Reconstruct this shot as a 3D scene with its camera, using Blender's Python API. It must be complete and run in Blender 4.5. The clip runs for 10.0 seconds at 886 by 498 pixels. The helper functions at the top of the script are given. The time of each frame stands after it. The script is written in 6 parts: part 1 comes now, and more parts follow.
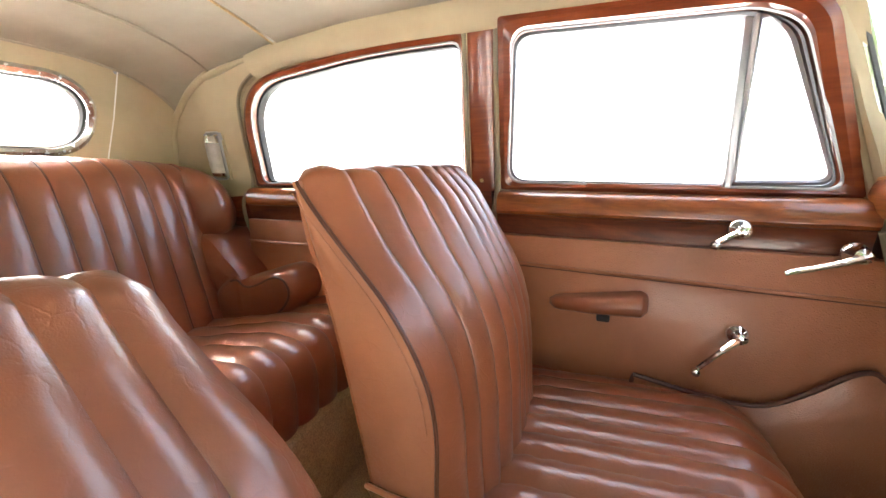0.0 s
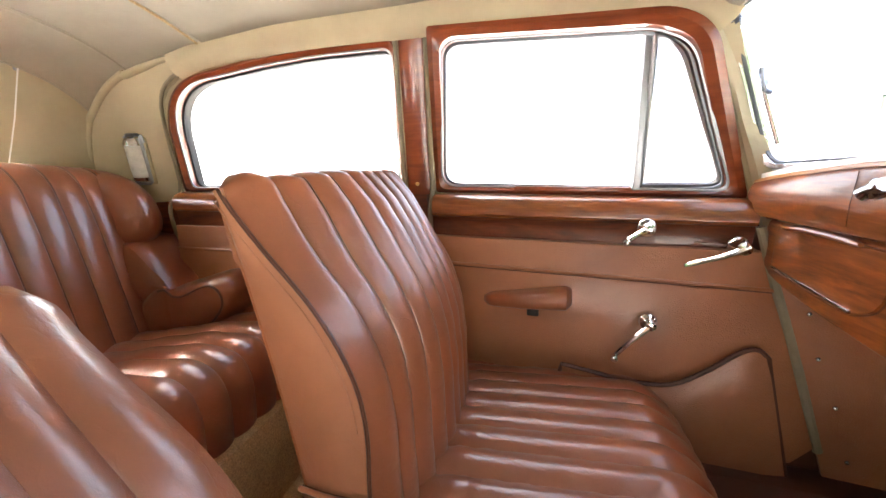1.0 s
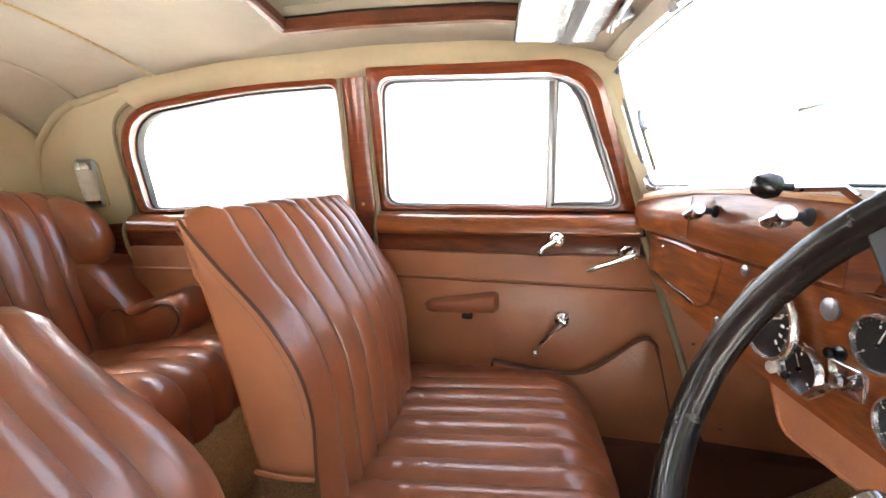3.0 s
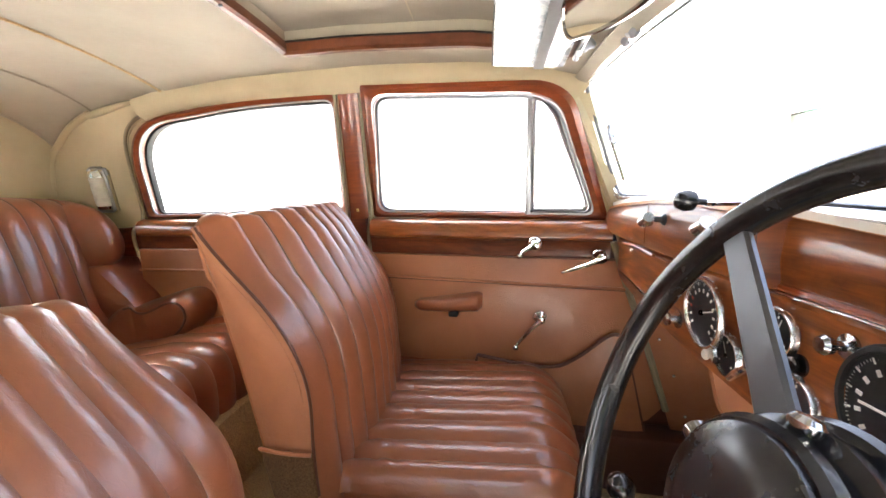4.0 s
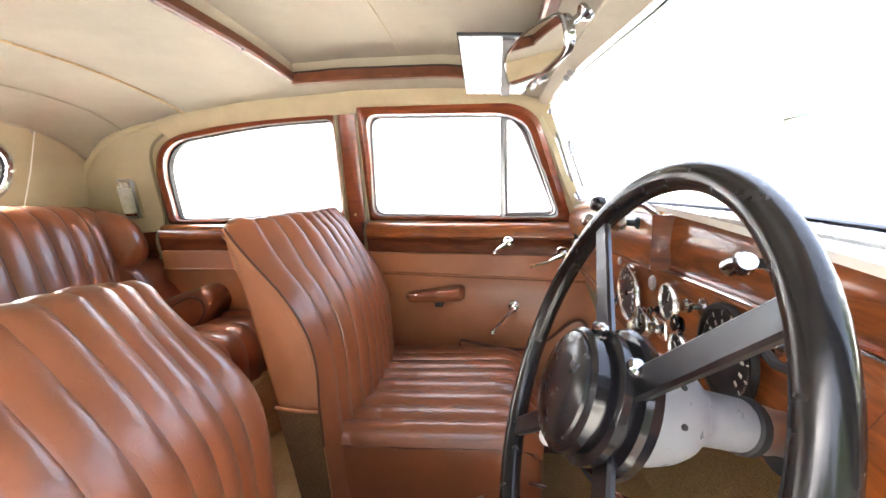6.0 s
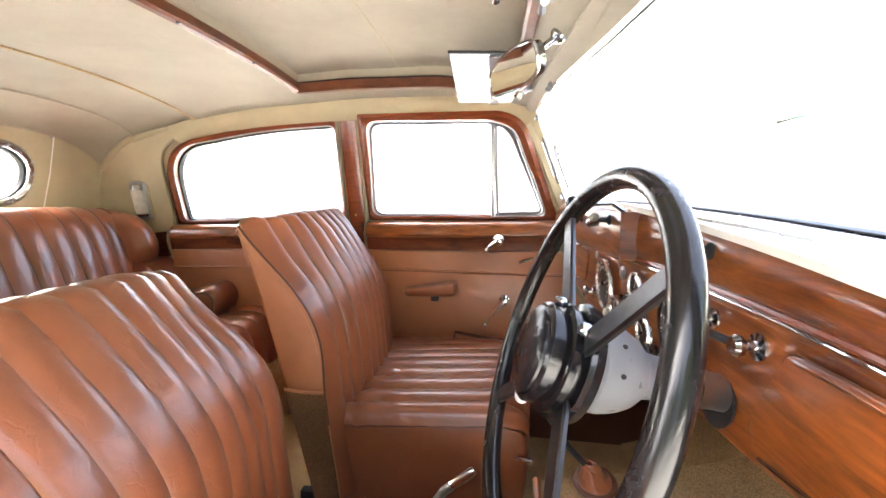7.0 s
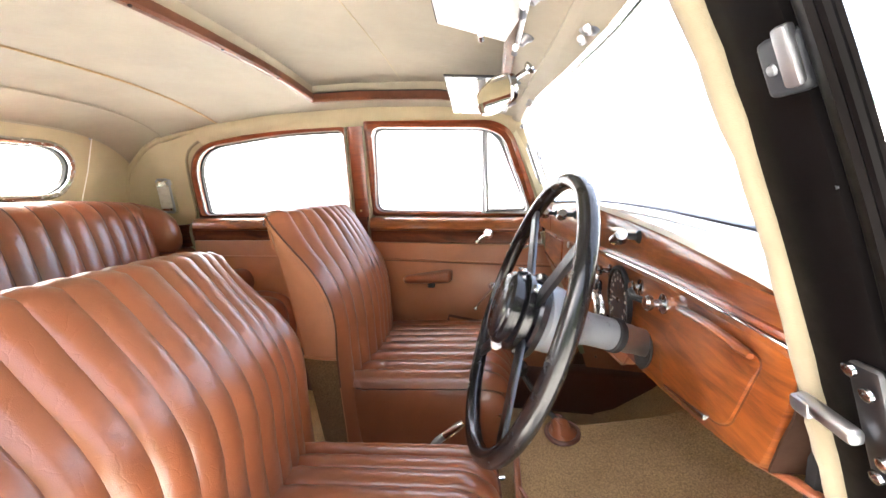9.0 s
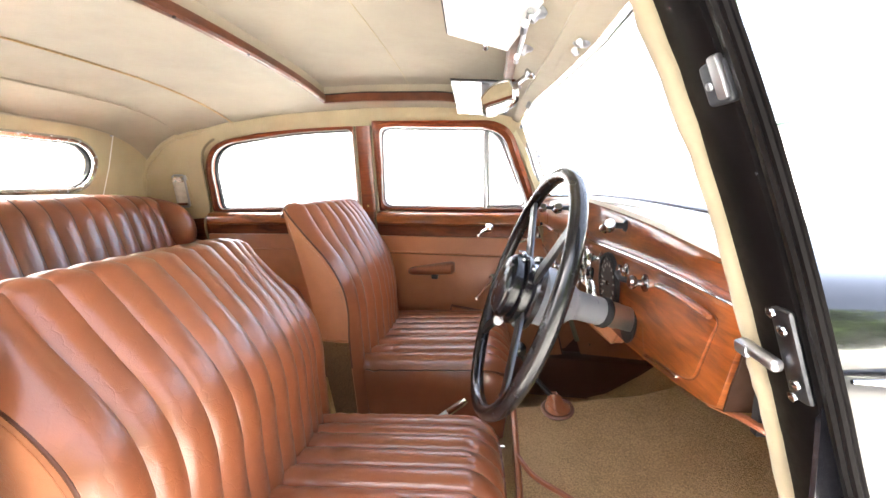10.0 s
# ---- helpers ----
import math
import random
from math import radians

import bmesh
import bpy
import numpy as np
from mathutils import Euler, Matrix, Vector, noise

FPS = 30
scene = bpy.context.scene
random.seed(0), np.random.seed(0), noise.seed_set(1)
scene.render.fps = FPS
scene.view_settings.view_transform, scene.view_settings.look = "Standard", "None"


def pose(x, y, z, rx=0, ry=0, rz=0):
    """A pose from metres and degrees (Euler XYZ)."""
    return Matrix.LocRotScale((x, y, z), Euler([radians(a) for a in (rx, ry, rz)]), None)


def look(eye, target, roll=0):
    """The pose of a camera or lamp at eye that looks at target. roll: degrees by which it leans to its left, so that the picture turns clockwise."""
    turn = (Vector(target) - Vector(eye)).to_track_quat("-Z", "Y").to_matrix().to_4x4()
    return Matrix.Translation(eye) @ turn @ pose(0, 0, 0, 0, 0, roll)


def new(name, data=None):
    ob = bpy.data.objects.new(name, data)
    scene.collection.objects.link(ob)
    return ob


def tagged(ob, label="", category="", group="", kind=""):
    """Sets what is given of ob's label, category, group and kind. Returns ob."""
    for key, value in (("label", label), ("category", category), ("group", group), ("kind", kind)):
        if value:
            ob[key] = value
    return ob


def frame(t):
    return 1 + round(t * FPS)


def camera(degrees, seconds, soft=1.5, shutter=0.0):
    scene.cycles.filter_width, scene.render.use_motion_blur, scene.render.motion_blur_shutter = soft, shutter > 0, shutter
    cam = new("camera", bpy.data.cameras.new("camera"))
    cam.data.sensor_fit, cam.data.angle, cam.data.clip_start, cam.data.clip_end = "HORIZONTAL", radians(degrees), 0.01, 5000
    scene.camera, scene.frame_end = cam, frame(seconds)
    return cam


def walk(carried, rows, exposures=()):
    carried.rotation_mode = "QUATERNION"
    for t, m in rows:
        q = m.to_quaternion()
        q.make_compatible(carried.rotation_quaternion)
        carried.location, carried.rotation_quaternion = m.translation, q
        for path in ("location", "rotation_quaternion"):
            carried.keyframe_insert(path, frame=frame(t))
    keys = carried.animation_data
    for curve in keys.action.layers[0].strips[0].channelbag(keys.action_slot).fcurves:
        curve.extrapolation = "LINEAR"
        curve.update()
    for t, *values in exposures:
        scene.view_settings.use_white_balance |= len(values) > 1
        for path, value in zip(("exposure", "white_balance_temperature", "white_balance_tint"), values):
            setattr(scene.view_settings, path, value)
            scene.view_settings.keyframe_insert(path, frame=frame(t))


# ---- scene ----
cam = camera(94.82, 10.0)
EXPOSURE = 3.9
PATH = [
    (0, (0.2157, -0.2588, 1.2009), (-0.4679, 1.5779, 0.8024), -0.41),
    (0.5, (0.2332, -0.2640, 1.2053), (-0.3348, 1.6113, 0.8045), -0.47),
    (1, (0.2533, -0.2721, 1.2079), (-0.1971, 1.6358, 0.8119), -0.54),
    (1.5, (0.2722, -0.2840, 1.2139), (-0.0711, 1.6475, 0.8247), -0.84),
    (2, (0.2930, -0.3084, 1.2265), (0.0031, 1.6334, 0.8448), -0.93),
    (2.5, (0.3113, -0.3418, 1.2338), (0.0350, 1.6049, 0.8681), -1.09),
    (4, (0.3705, -0.4620, 1.2565), (0.1100, 1.4915, 0.9161), -0.93),
    (4.5, (0.3892, -0.5022, 1.2624), (0.1320, 1.4530, 0.9288), -1.09),
    (5, (0.4114, -0.5419, 1.2613), (0.1462, 1.4135, 0.9358), -1.30),
    (5.5, (0.4246, -0.5839, 1.2632), (0.1618, 1.3728, 0.9431), -1.32),
    (7, (0.4566, -0.7177, 1.2600), (0.2072, 1.2437, 0.9591), -1.47),
    (7.5, (0.4666, -0.7581, 1.2572), (0.2214, 1.2035, 0.9540), -1.47),
    (8, (0.4722, -0.8063, 1.2557), (0.2318, 1.1557, 0.9509), -1.32),
    (8.5, (0.4783, -0.8506, 1.2569), (0.2382, 1.1113, 0.9517), -0.86),
    (9, (0.4837, -0.8954, 1.2608), (0.2480, 1.0670, 0.9555), -0.95),
    (9.5, (0.4811, -0.9401, 1.2598), (0.2492, 1.0225, 0.9530), -0.62),
    (10, (0.4737, -0.9904, 1.2483), (0.2475, 0.9730, 0.9420), -0.60),
]
walk(cam, [(t, look(eye, target, roll)) for t, eye, target, roll in PATH])

# ---- world, sun, exposure ----
world = bpy.data.worlds.new("daylight")
scene.world = world
world.use_nodes = True
wn = world.node_tree.nodes
sky = wn.new("ShaderNodeTexSky")
sky.sky_type, sky.sun_disc = "NISHITA", False
SUN_DIR = Vector((-0.62, 0.03, 0.78)).normalized()      # towards the sun
sky.sun_elevation = math.asin(SUN_DIR.z)
sky.sun_rotation = math.atan2(SUN_DIR.x, SUN_DIR.y)
sky.air_density, sky.dust_density, sky.ozone_density = 0.8, 8.0, 0.6
wn["Background"].inputs["Strength"].default_value = 0.15
haze = wn.new("ShaderNodeHueSaturation")
haze.inputs["Saturation"].default_value = 0.7
world.node_tree.links.new(sky.outputs[0], haze.inputs["Color"])
world.node_tree.links.new(haze.outputs[0], wn["Background"].inputs["Color"])
sun_data = bpy.data.lights.new("sun", "SUN")
sun_data.energy, sun_data.angle, sun_data.color = 3.0, radians(0.6), (1.0, 0.95, 0.88)
sun = new("sun", sun_data)
sun.matrix_world = look((0, 0, 6), Vector((0, 0, 6)) - SUN_DIR)
scene.view_settings.exposure = EXPOSURE


# ---- materials ----
def material(name, build):
    m = bpy.data.materials.new(name)
    m.use_nodes = True
    tree = m.node_tree
    build(tree, tree.nodes["Principled BSDF"])
    return m


def node(tree, kind, **values):
    n = tree.nodes.new(kind)
    for key, value in values.items():
        if key in n.inputs:
            n.inputs[key].default_value = value
        else:
            setattr(n, key, value)
    return n


def coords(tree, scale=(1, 1, 1), turn=(0, 0, 0)):
    c = node(tree, "ShaderNodeTexCoord")
    m = node(tree, "ShaderNodeMapping")
    m.inputs["Scale"].default_value = scale
    m.inputs["Rotation"].default_value = turn
    tree.links.new(c.outputs["Object"], m.inputs["Vector"])
    return m.outputs[0]


def noise_tex(tree, vec, scale, detail=4.0, rough=0.55, distort=0.0):
    n = node(tree, "ShaderNodeTexNoise", Scale=scale, Detail=detail, Roughness=rough, Distortion=distort)
    tree.links.new(vec, n.inputs["Vector"])
    return n.outputs["Fac"]


def ramp(tree, fac, stops):
    r = node(tree, "ShaderNodeValToRGB")
    e = r.color_ramp.elements
    while len(e) < len(stops):
        e.new(0.5)
    for item, (pos, col) in zip(e, stops):
        item.position = pos
        item.color = (*col, 1)
    tree.links.new(fac, r.inputs[0])
    return r.outputs[0]


def value_ramp(tree, fac, a, b, lo=0.3, hi=0.7):
    r = node(tree, "ShaderNodeMapRange")
    for key, v in (("From Min", lo), ("From Max", hi), ("To Min", a), ("To Max", b)):
        r.inputs[key].default_value = v
    tree.links.new(fac, r.inputs["Value"])
    return r.outputs[0]


def bump(tree, bsdf, height, strength, distance, before=None):
    b = node(tree, "ShaderNodeBump", Strength=strength, Distance=distance)
    tree.links.new(height, b.inputs["Height"])
    if before is not None:
        tree.links.new(before, b.inputs["Normal"])
    tree.links.new(b.outputs[0], bsdf.inputs["Normal"])
    return b.outputs[0]


def shade(c, k):
    return tuple(min(1.0, v * k) for v in c)


def leather(base, rough=0.36, grain=0.5, creases=0.35, patch=0.14, gloss=0.35):
    def build(tree, b):
        vec = coords(tree)
        big = noise_tex(tree, vec, 5, 6, 0.6, 0.4)
        col = ramp(tree, big, [(0.25, shade(base, 1 - patch)), (0.5, base), (0.78, shade(base, 1 + patch))])
        tree.links.new(col, b.inputs["Base Color"])
        tree.links.new(value_ramp(tree, noise_tex(tree, vec, 9, 3, 0.5), rough - 0.02, rough + 0.03), b.inputs["Roughness"])
        v = node(tree, "ShaderNodeTexVoronoi", feature="DISTANCE_TO_EDGE", Scale=430 if grain < 0.8 else 230)
        tree.links.new(vec, v.inputs["Vector"])
        b.inputs["Specular IOR Level"].default_value = 0.4
        b.inputs["Coat Weight"].default_value = gloss
        b.inputs["Coat IOR"].default_value = 1.6
        b.inputs["Coat Roughness"].default_value = 0.21
        first = bump(tree, b, v.outputs["Distance"], min(1.0, grain * 0.6), 0.0012 if grain < 0.8 else 0.0017)
        wrinkle = node(tree, "ShaderNodeTexVoronoi", feature="DISTANCE_TO_EDGE", Scale=34, Randomness=1.0)
        warp = node(tree, "ShaderNodeVectorMath", operation="MULTIPLY_ADD")
        spread = node(tree, "ShaderNodeTexNoise", Scale=18, Detail=4)
        tree.links.new(vec, spread.inputs["Vector"])
        tree.links.new(spread.outputs["Color"], warp.inputs[0])
        warp.inputs[1].default_value = (0.06, 0.06, 0.06)
        tree.links.new(vec, warp.inputs[2])
        tree.links.new(warp.outputs[0], wrinkle.inputs["Vector"])
        second = bump(tree, b, value_ramp(tree, wrinkle.outputs["Distance"], 0.0, 1.0, 0.0, 0.07), creases * 0.9, 0.0010, first)
        bump(tree, b, noise_tex(tree, vec, 24, 4, 0.5, 0.6), creases, 0.004, second)
    return build


def walnut(dark, light, rough=0.22, turn=(0, 0, 0), fine=70):
    def build(tree, b):
        vec = coords(tree, (5, 5, 26), turn)
        warp = noise_tex(tree, vec, 1.3, 5, 0.6, 1.2)
        fig = noise_tex(tree, coords(tree, (7, 7, fine * 2), turn), 2.0, 5, 0.65, 0.4)
        add = node(tree, "ShaderNodeMath", operation="MULTIPLY_ADD")
        tree.links.new(fig, add.inputs[0])
        add.inputs[1].default_value = 0.35
        tree.links.new(warp, add.inputs[2])
        mid = tuple((a + c) / 2 for a, c in zip(dark, light))
        tree.links.new(ramp(tree, add.outputs[0], [(0.45, dark), (0.675, mid), (0.88, light)]), b.inputs["Base Color"])
        b.inputs["Roughness"].default_value = 0.38
        b.inputs["Specular IOR Level"].default_value = 0.25
        b.inputs["Coat Weight"].default_value = 0.8
        tree.links.new(value_ramp(tree, noise_tex(tree, vec, 3, 3), rough - 0.05, rough + 0.06), b.inputs["Coat Roughness"])
        bump(tree, b, fig, 0.06, 0.001)
    return build


def cloth(base, scale=1.0, weave=0.3):
    def build(tree, b):
        vec = coords(tree)
        big = noise_tex(tree, vec, 5 * scale, 5, 0.6)
        tree.links.new(ramp(tree, big, [(0.3, shade(base, 0.86)), (0.55, base), (0.75, shade(base, 1.07))]), b.inputs["Base Color"])
        b.inputs["Roughness"].default_value = 0.85
        b.inputs["Sheen Weight"].default_value = 0.15
        first = bump(tree, b, noise_tex(tree, vec, 900, 2), weave, 0.0008)
        bump(tree, b, noise_tex(tree, vec, 22, 4, 0.55, 0.8), 0.16, 0.008, first)
    return build


def carpet(base):
    def build(tree, b):
        vec = coords(tree)
        tuft = noise_tex(tree, vec, 260, 4, 0.75)
        wear = noise_tex(tree, vec, 9, 5, 0.65)
        col = ramp(tree, tuft, [(0.28, shade(base, 0.45)), (0.52, base), (0.75, shade(base, 1.5))])
        mix = node(tree, "ShaderNodeMix", data_type="RGBA", blend_type="MULTIPLY", Factor=0.7)
        tree.links.new(col, mix.inputs["A"])
        tree.links.new(ramp(tree, wear, [(0.3, (0.7, 0.68, 0.66)), (0.65, (1, 1, 1))]), mix.inputs["B"])
        tree.links.new(mix.outputs["Result"], b.inputs["Base Color"])
        b.inputs["Roughness"].default_value = 0.95
        b.inputs["Specular IOR Level"].default_value = 0.1
        bump(tree, b, tuft, 0.9, 0.006)
    return build


def metal(base, rough, spots=0.06):
    def build(tree, b):
        b.inputs["Base Color"].default_value = (*base, 1)
        b.inputs["Metallic"].default_value = 1.0
        vec = coords(tree)
        tree.links.new(value_ramp(tree, noise_tex(tree, vec, 60, 5, 0.7), max(0.02, rough - spots), rough + spots), b.inputs["Roughness"])
    return build


def paint(base, rough=0.3, coat=0.0, vary=0.08, gloss=0.5):
    def build(tree, b):
        b.inputs["Specular IOR Level"].default_value = gloss
        vec = coords(tree)
        tree.links.new(ramp(tree, noise_tex(tree, vec, 12, 5, 0.65), [(0.3, shade(base, 1 - vary)), (0.7, shade(base, 1 + vary))]), b.inputs["Base Color"])
        tree.links.new(value_ramp(tree, noise_tex(tree, vec, 45, 5, 0.7), rough - 0.05, rough + 0.1), b.inputs["Roughness"])
        b.inputs["Coat Weight"].default_value = coat
        b.inputs["Coat Roughness"].default_value = 0.05
    return build


def clear_glass(tree, b):
    b.inputs["Base Color"].default_value = (1, 1, 1, 1)
    b.inputs["Roughness"].default_value = 0.0
    b.inputs["IOR"].default_value = 1.05
    b.inputs["Transmission Weight"].default_value = 1.0


LEATHER = material("saddle_brown_leather", leather((0.222, 0.069, 0.029), 0.36, 0.25, 0.2, 0.22, 0.65))
# Pinker than TAN, and lightened for light missing from the seats.
SEAT_SIDE = material("smooth_salmon_tan_leather", leather((0.36, 0.146, 0.074), 0.42, 0.4, 0.2, 0.22, 0.3))
TAN = material("tan_leather", leather((0.32, 0.122, 0.054), 0.42, 1.2, 0.22, 0.2, 0.3))
PINK = material("pale_tan_leather", leather((0.46, 0.2, 0.10), 0.45, 0.4, 0.15, 0.12))
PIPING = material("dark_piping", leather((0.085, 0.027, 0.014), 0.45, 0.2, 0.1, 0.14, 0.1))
WOOD = material("varnished_walnut", walnut((0.085, 0.019, 0.0048), (0.29, 0.084, 0.017), 0.09))
WOOD_DARK = material("dark_walnut", walnut((0.045, 0.011, 0.005), (0.16, 0.042, 0.013), 0.16))
WOOD_RED = material("red_walnut", walnut((0.12, 0.023, 0.007), (0.22, 0.048, 0.013), 0.13))
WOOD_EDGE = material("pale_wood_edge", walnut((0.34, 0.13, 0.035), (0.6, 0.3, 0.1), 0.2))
CREAM = material("cream_headlining", cloth((0.322, 0.282, 0.208)))
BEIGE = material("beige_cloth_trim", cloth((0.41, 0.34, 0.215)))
SEAL = material("beige_door_seal", cloth((0.22, 0.185, 0.12), 3.0, 0.5))
CARPET = material("tan_carpet", carpet((0.50, 0.355, 0.19)))
# Darker copy of the tan carpet, dimming the over-lit gearbox cover.
CARPET_MID = material("dimmed_tan_carpet", carpet((0.36, 0.24, 0.125)))
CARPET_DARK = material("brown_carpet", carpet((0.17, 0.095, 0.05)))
SATIN = material("satin_chrome", metal((0.78, 0.79, 0.8), 0.24))
CHROME = material("chrome", metal((0.82, 0.83, 0.84), 0.06))
ALLOY = material("brushed_aluminium", metal((0.50, 0.51, 0.53), 0.36, 0.08))
HOUSING = material("silver_painted_housing", paint((0.17, 0.18, 0.20), 0.3, 0.3, 0.06))
STEEL = material("dull_steel", metal((0.35, 0.36, 0.38), 0.42, 0.1))
KNOB = material("tarnished_chrome", metal((0.42, 0.43, 0.45), 0.12, 0.05))
MIRROR = material("mirror_glass", metal((0.9, 0.91, 0.9), 0.02, 0.01))
BLACK = material("black_bakelite", paint((0.008, 0.008, 0.010), 0.14))
SPOKE = material("dark_satin_steel", metal((0.10, 0.105, 0.115), 0.36, 0.08))
RIM = material("worn_black_rim", paint((0.007, 0.007, 0.008), 0.2, 0.0, 0.25))
BLACK_DULL = material("dull_black_bakelite", paint((0.010, 0.010, 0.012), 0.22, 0.0, 0.2, 0.5))
RUBBER = material("black_rubber", paint((0.014, 0.014, 0.015), 0.6, 0.0, 0.1, 0.3))
BODY = material("black_coachwork", paint((0.008, 0.008, 0.01), 0.12, 0.8))
JAMB = material("worn_black_jamb_paint", paint((0.0022, 0.0018, 0.0019), 0.4, 0.0, 0.4, 0.06))
END = material("dark_end_grain", paint((0.03, 0.014, 0.008), 0.6, 0.0, 0.35, 0.2))
STRIP = material("dark_satin_wood", paint((0.10, 0.03, 0.012), 0.38, 0.0, 0.35, 0.3))
PLATE = material("grey_catch_paint", paint((0.024, 0.027, 0.032), 0.4, 0.0, 0.4, 0.3))
DIAL = material("black_dial", paint((0.012, 0.014, 0.018), 0.45))
WHITE = material("white_marking", paint((0.75, 0.74, 0.7), 0.5))
RED = material("red_marking", paint((0.5, 0.06, 0.04), 0.5))
BRASS = material("brass_marking", paint((0.45, 0.33, 0.12), 0.4))
CARD = material("white_visor_board", paint((0.6, 0.61, 0.62), 0.45, 0.0, 0.05))
SILVER = material("silvered_visor_board", paint((0.10, 0.12, 0.145), 0.25, 0.5, 0.3))
STRAP = material("grey_strap", cloth((0.09, 0.085, 0.09), 2))
GLASS = material("clear_glass", clear_glass)
LENS = material("lamp_lens", paint((0.5, 0.48, 0.43), 0.25, 0.3))
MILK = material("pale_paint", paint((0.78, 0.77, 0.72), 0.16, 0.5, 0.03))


# ---- mesh helpers ----
def thing(name, label, category, group="", kind=""):
    return tagged(new(name), label, category, group, kind)


def part(name, bm, mat, parent=None, label="", angle=38):
    bmesh.ops.recalc_face_normals(bm, faces=bm.faces)
    me = bpy.data.meshes.new(name)
    bm.to_mesh(me)
    bm.free()
    me.materials.append(mat)
    for p in me.polygons:
        p.use_smooth = True
    me.set_sharp_from_angle(angle=radians(angle))
    ob = new(name, me)
    if parent is not None:
        ob.parent = parent
    return tagged(ob, label)


def solid(name, bm, mat, label, category, group="", kind=""):
    return tagged(part(name, bm, mat), label, category, group, kind)


def sheet(rows, thick=0.0, wrap=False, bm=None):
    """A grid of points as a skin; thick gives it a second face along its normals."""
    bm = bm or bmesh.new()
    grid = [[bm.verts.new(p) for p in row] for row in rows]
    m, n = len(rows), len(rows[0])
    faces = []
    for i in range(m - 1):
        for j in range(n if wrap else n - 1):
            k = (j + 1) % n
            faces.append(bm.faces.new((grid[i][j], grid[i][k], grid[i + 1][k], grid[i + 1][j])))
    if thick:
        bm.normal_update()
        back = [[bm.verts.new(v.co - v.normal * thick) for v in row] for row in grid]
        for i in range(m - 1):
            for j in range(n if wrap else n - 1):
                k = (j + 1) % n
                bm.faces.new((back[i + 1][j], back[i + 1][k], back[i][k], back[i][j]))
        for i in range(m - 1):
            if not wrap:
                bm.faces.new((grid[i][0], grid[i + 1][0], back[i + 1][0], back[i][0]))
                bm.faces.new((grid[i + 1][-1], grid[i][-1], back[i][-1], back[i + 1][-1]))
        for j in range(n if wrap else n - 1):
            k = (j + 1) % n
            bm.faces.new((grid[0][k], grid[0][j], back[0][j], back[0][k]))
            bm.faces.new((grid[-1][j], grid[-1][k], back[-1][k], back[-1][j]))
    return bm


def box(x0, x1, y0, y1, z0, z1, r=0.0, seg=2, bm=None):
    own = bmesh.new()
    bmesh.ops.create_cube(own, size=1)
    for v in own.verts:
        v.co = ((x0 + x1) / 2 + v.co.x * (x1 - x0), (y0 + y1) / 2 + v.co.y * (y1 - y0), (z0 + z1) / 2 + v.co.z * (z1 - z0))
    if r:
        bmesh.ops.bevel(own, geom=own.edges[:], offset=r, segments=seg, profile=0.5, affect="EDGES")
    if bm is None:
        return own
    return join(bm, own)


def join(bm, other):
    me = bpy.data.meshes.new("piece")
    other.to_mesh(me)
    other.free()
    bm.from_mesh(me)
    bpy.data.meshes.remove(me)
    return bm


def moved(bm, m):
    bm.transform(m)
    return bm


def smooth_line(pts, n):
    """n points on a smooth curve through pts."""
    pts = [Vector(p) for p in pts]
    ext = [pts[0] * 2 - pts[1], *pts, pts[-1] * 2 - pts[-2]]
    out = []
    for k in range(n):
        f = k / (n - 1) * (len(pts) - 1)
        i = min(int(f), len(pts) - 2)
        t = f - i
        a, b, c, d = ext[i : i + 4]
        out.append(0.5 * ((2 * b) + (c - a) * t + (2 * a - 5 * b + 4 * c - d) * t * t + (3 * b - a - 3 * c + d) * t**3))
    return out


def tube(pts, r, n=8, closed=False, bm=None, flat=1.0):
    """A round (or flattened) rod along pts; r is a number or a radius for each point."""
    pts = [Vector(p) for p in pts]
    m = len(pts)
    radii = r if isinstance(r, (list, tuple)) else [r] * m
    bm = bm or bmesh.new()
    rings, ref = [], None
    for i, p in enumerate(pts):
        a = pts[(i - 1) % m] if closed or i else pts[0]
        b = pts[(i + 1) % m] if closed or i < m - 1 else pts[-1]
        d = (b - a).normalized()
        if ref is None:
            ref = d.orthogonal() if abs(d.z) > 0.9 else d.cross(Vector((0, 0, 1)))
        ref = (ref - d * ref.dot(d)).normalized()
        side = d.cross(ref)
        rings.append([bm.verts.new(p + radii[i] * (math.cos(q) * ref + flat * math.sin(q) * side)) for q in (2 * math.pi * k / n for k in range(n))])
    for i in range(m if closed else m - 1):
        A, B = rings[i], rings[(i + 1) % m]
        for k in range(n):
            bm.faces.new((A[k], A[(k + 1) % n], B[(k + 1) % n], B[k]))
    if not closed:
        bm.faces.new(rings[0][::-1])
        bm.faces.new(rings[-1])
    return bm


def lathe(profile, at, axis, n=28, bm=None):
    """Turns a profile of (radius, height) about axis through at."""
    bm = bm or bmesh.new()
    axis = Vector(axis).normalized()
    a = axis.orthogonal().normalized()
    b = axis.cross(a)
    at = Vector(at)
    rings = [[bm.verts.new(at + axis * h + r * (math.cos(q) * a + math.sin(q) * b)) for q in (2 * math.pi * k / n for k in range(n))] for r, h in profile]
    for A, B in zip(rings, rings[1:]):
        for k in range(n):
            bm.faces.new((A[k], A[(k + 1) % n], B[(k + 1) % n], B[k]))
    bm.faces.new(rings[0][::-1])
    bm.faces.new(rings[-1])
    return bm


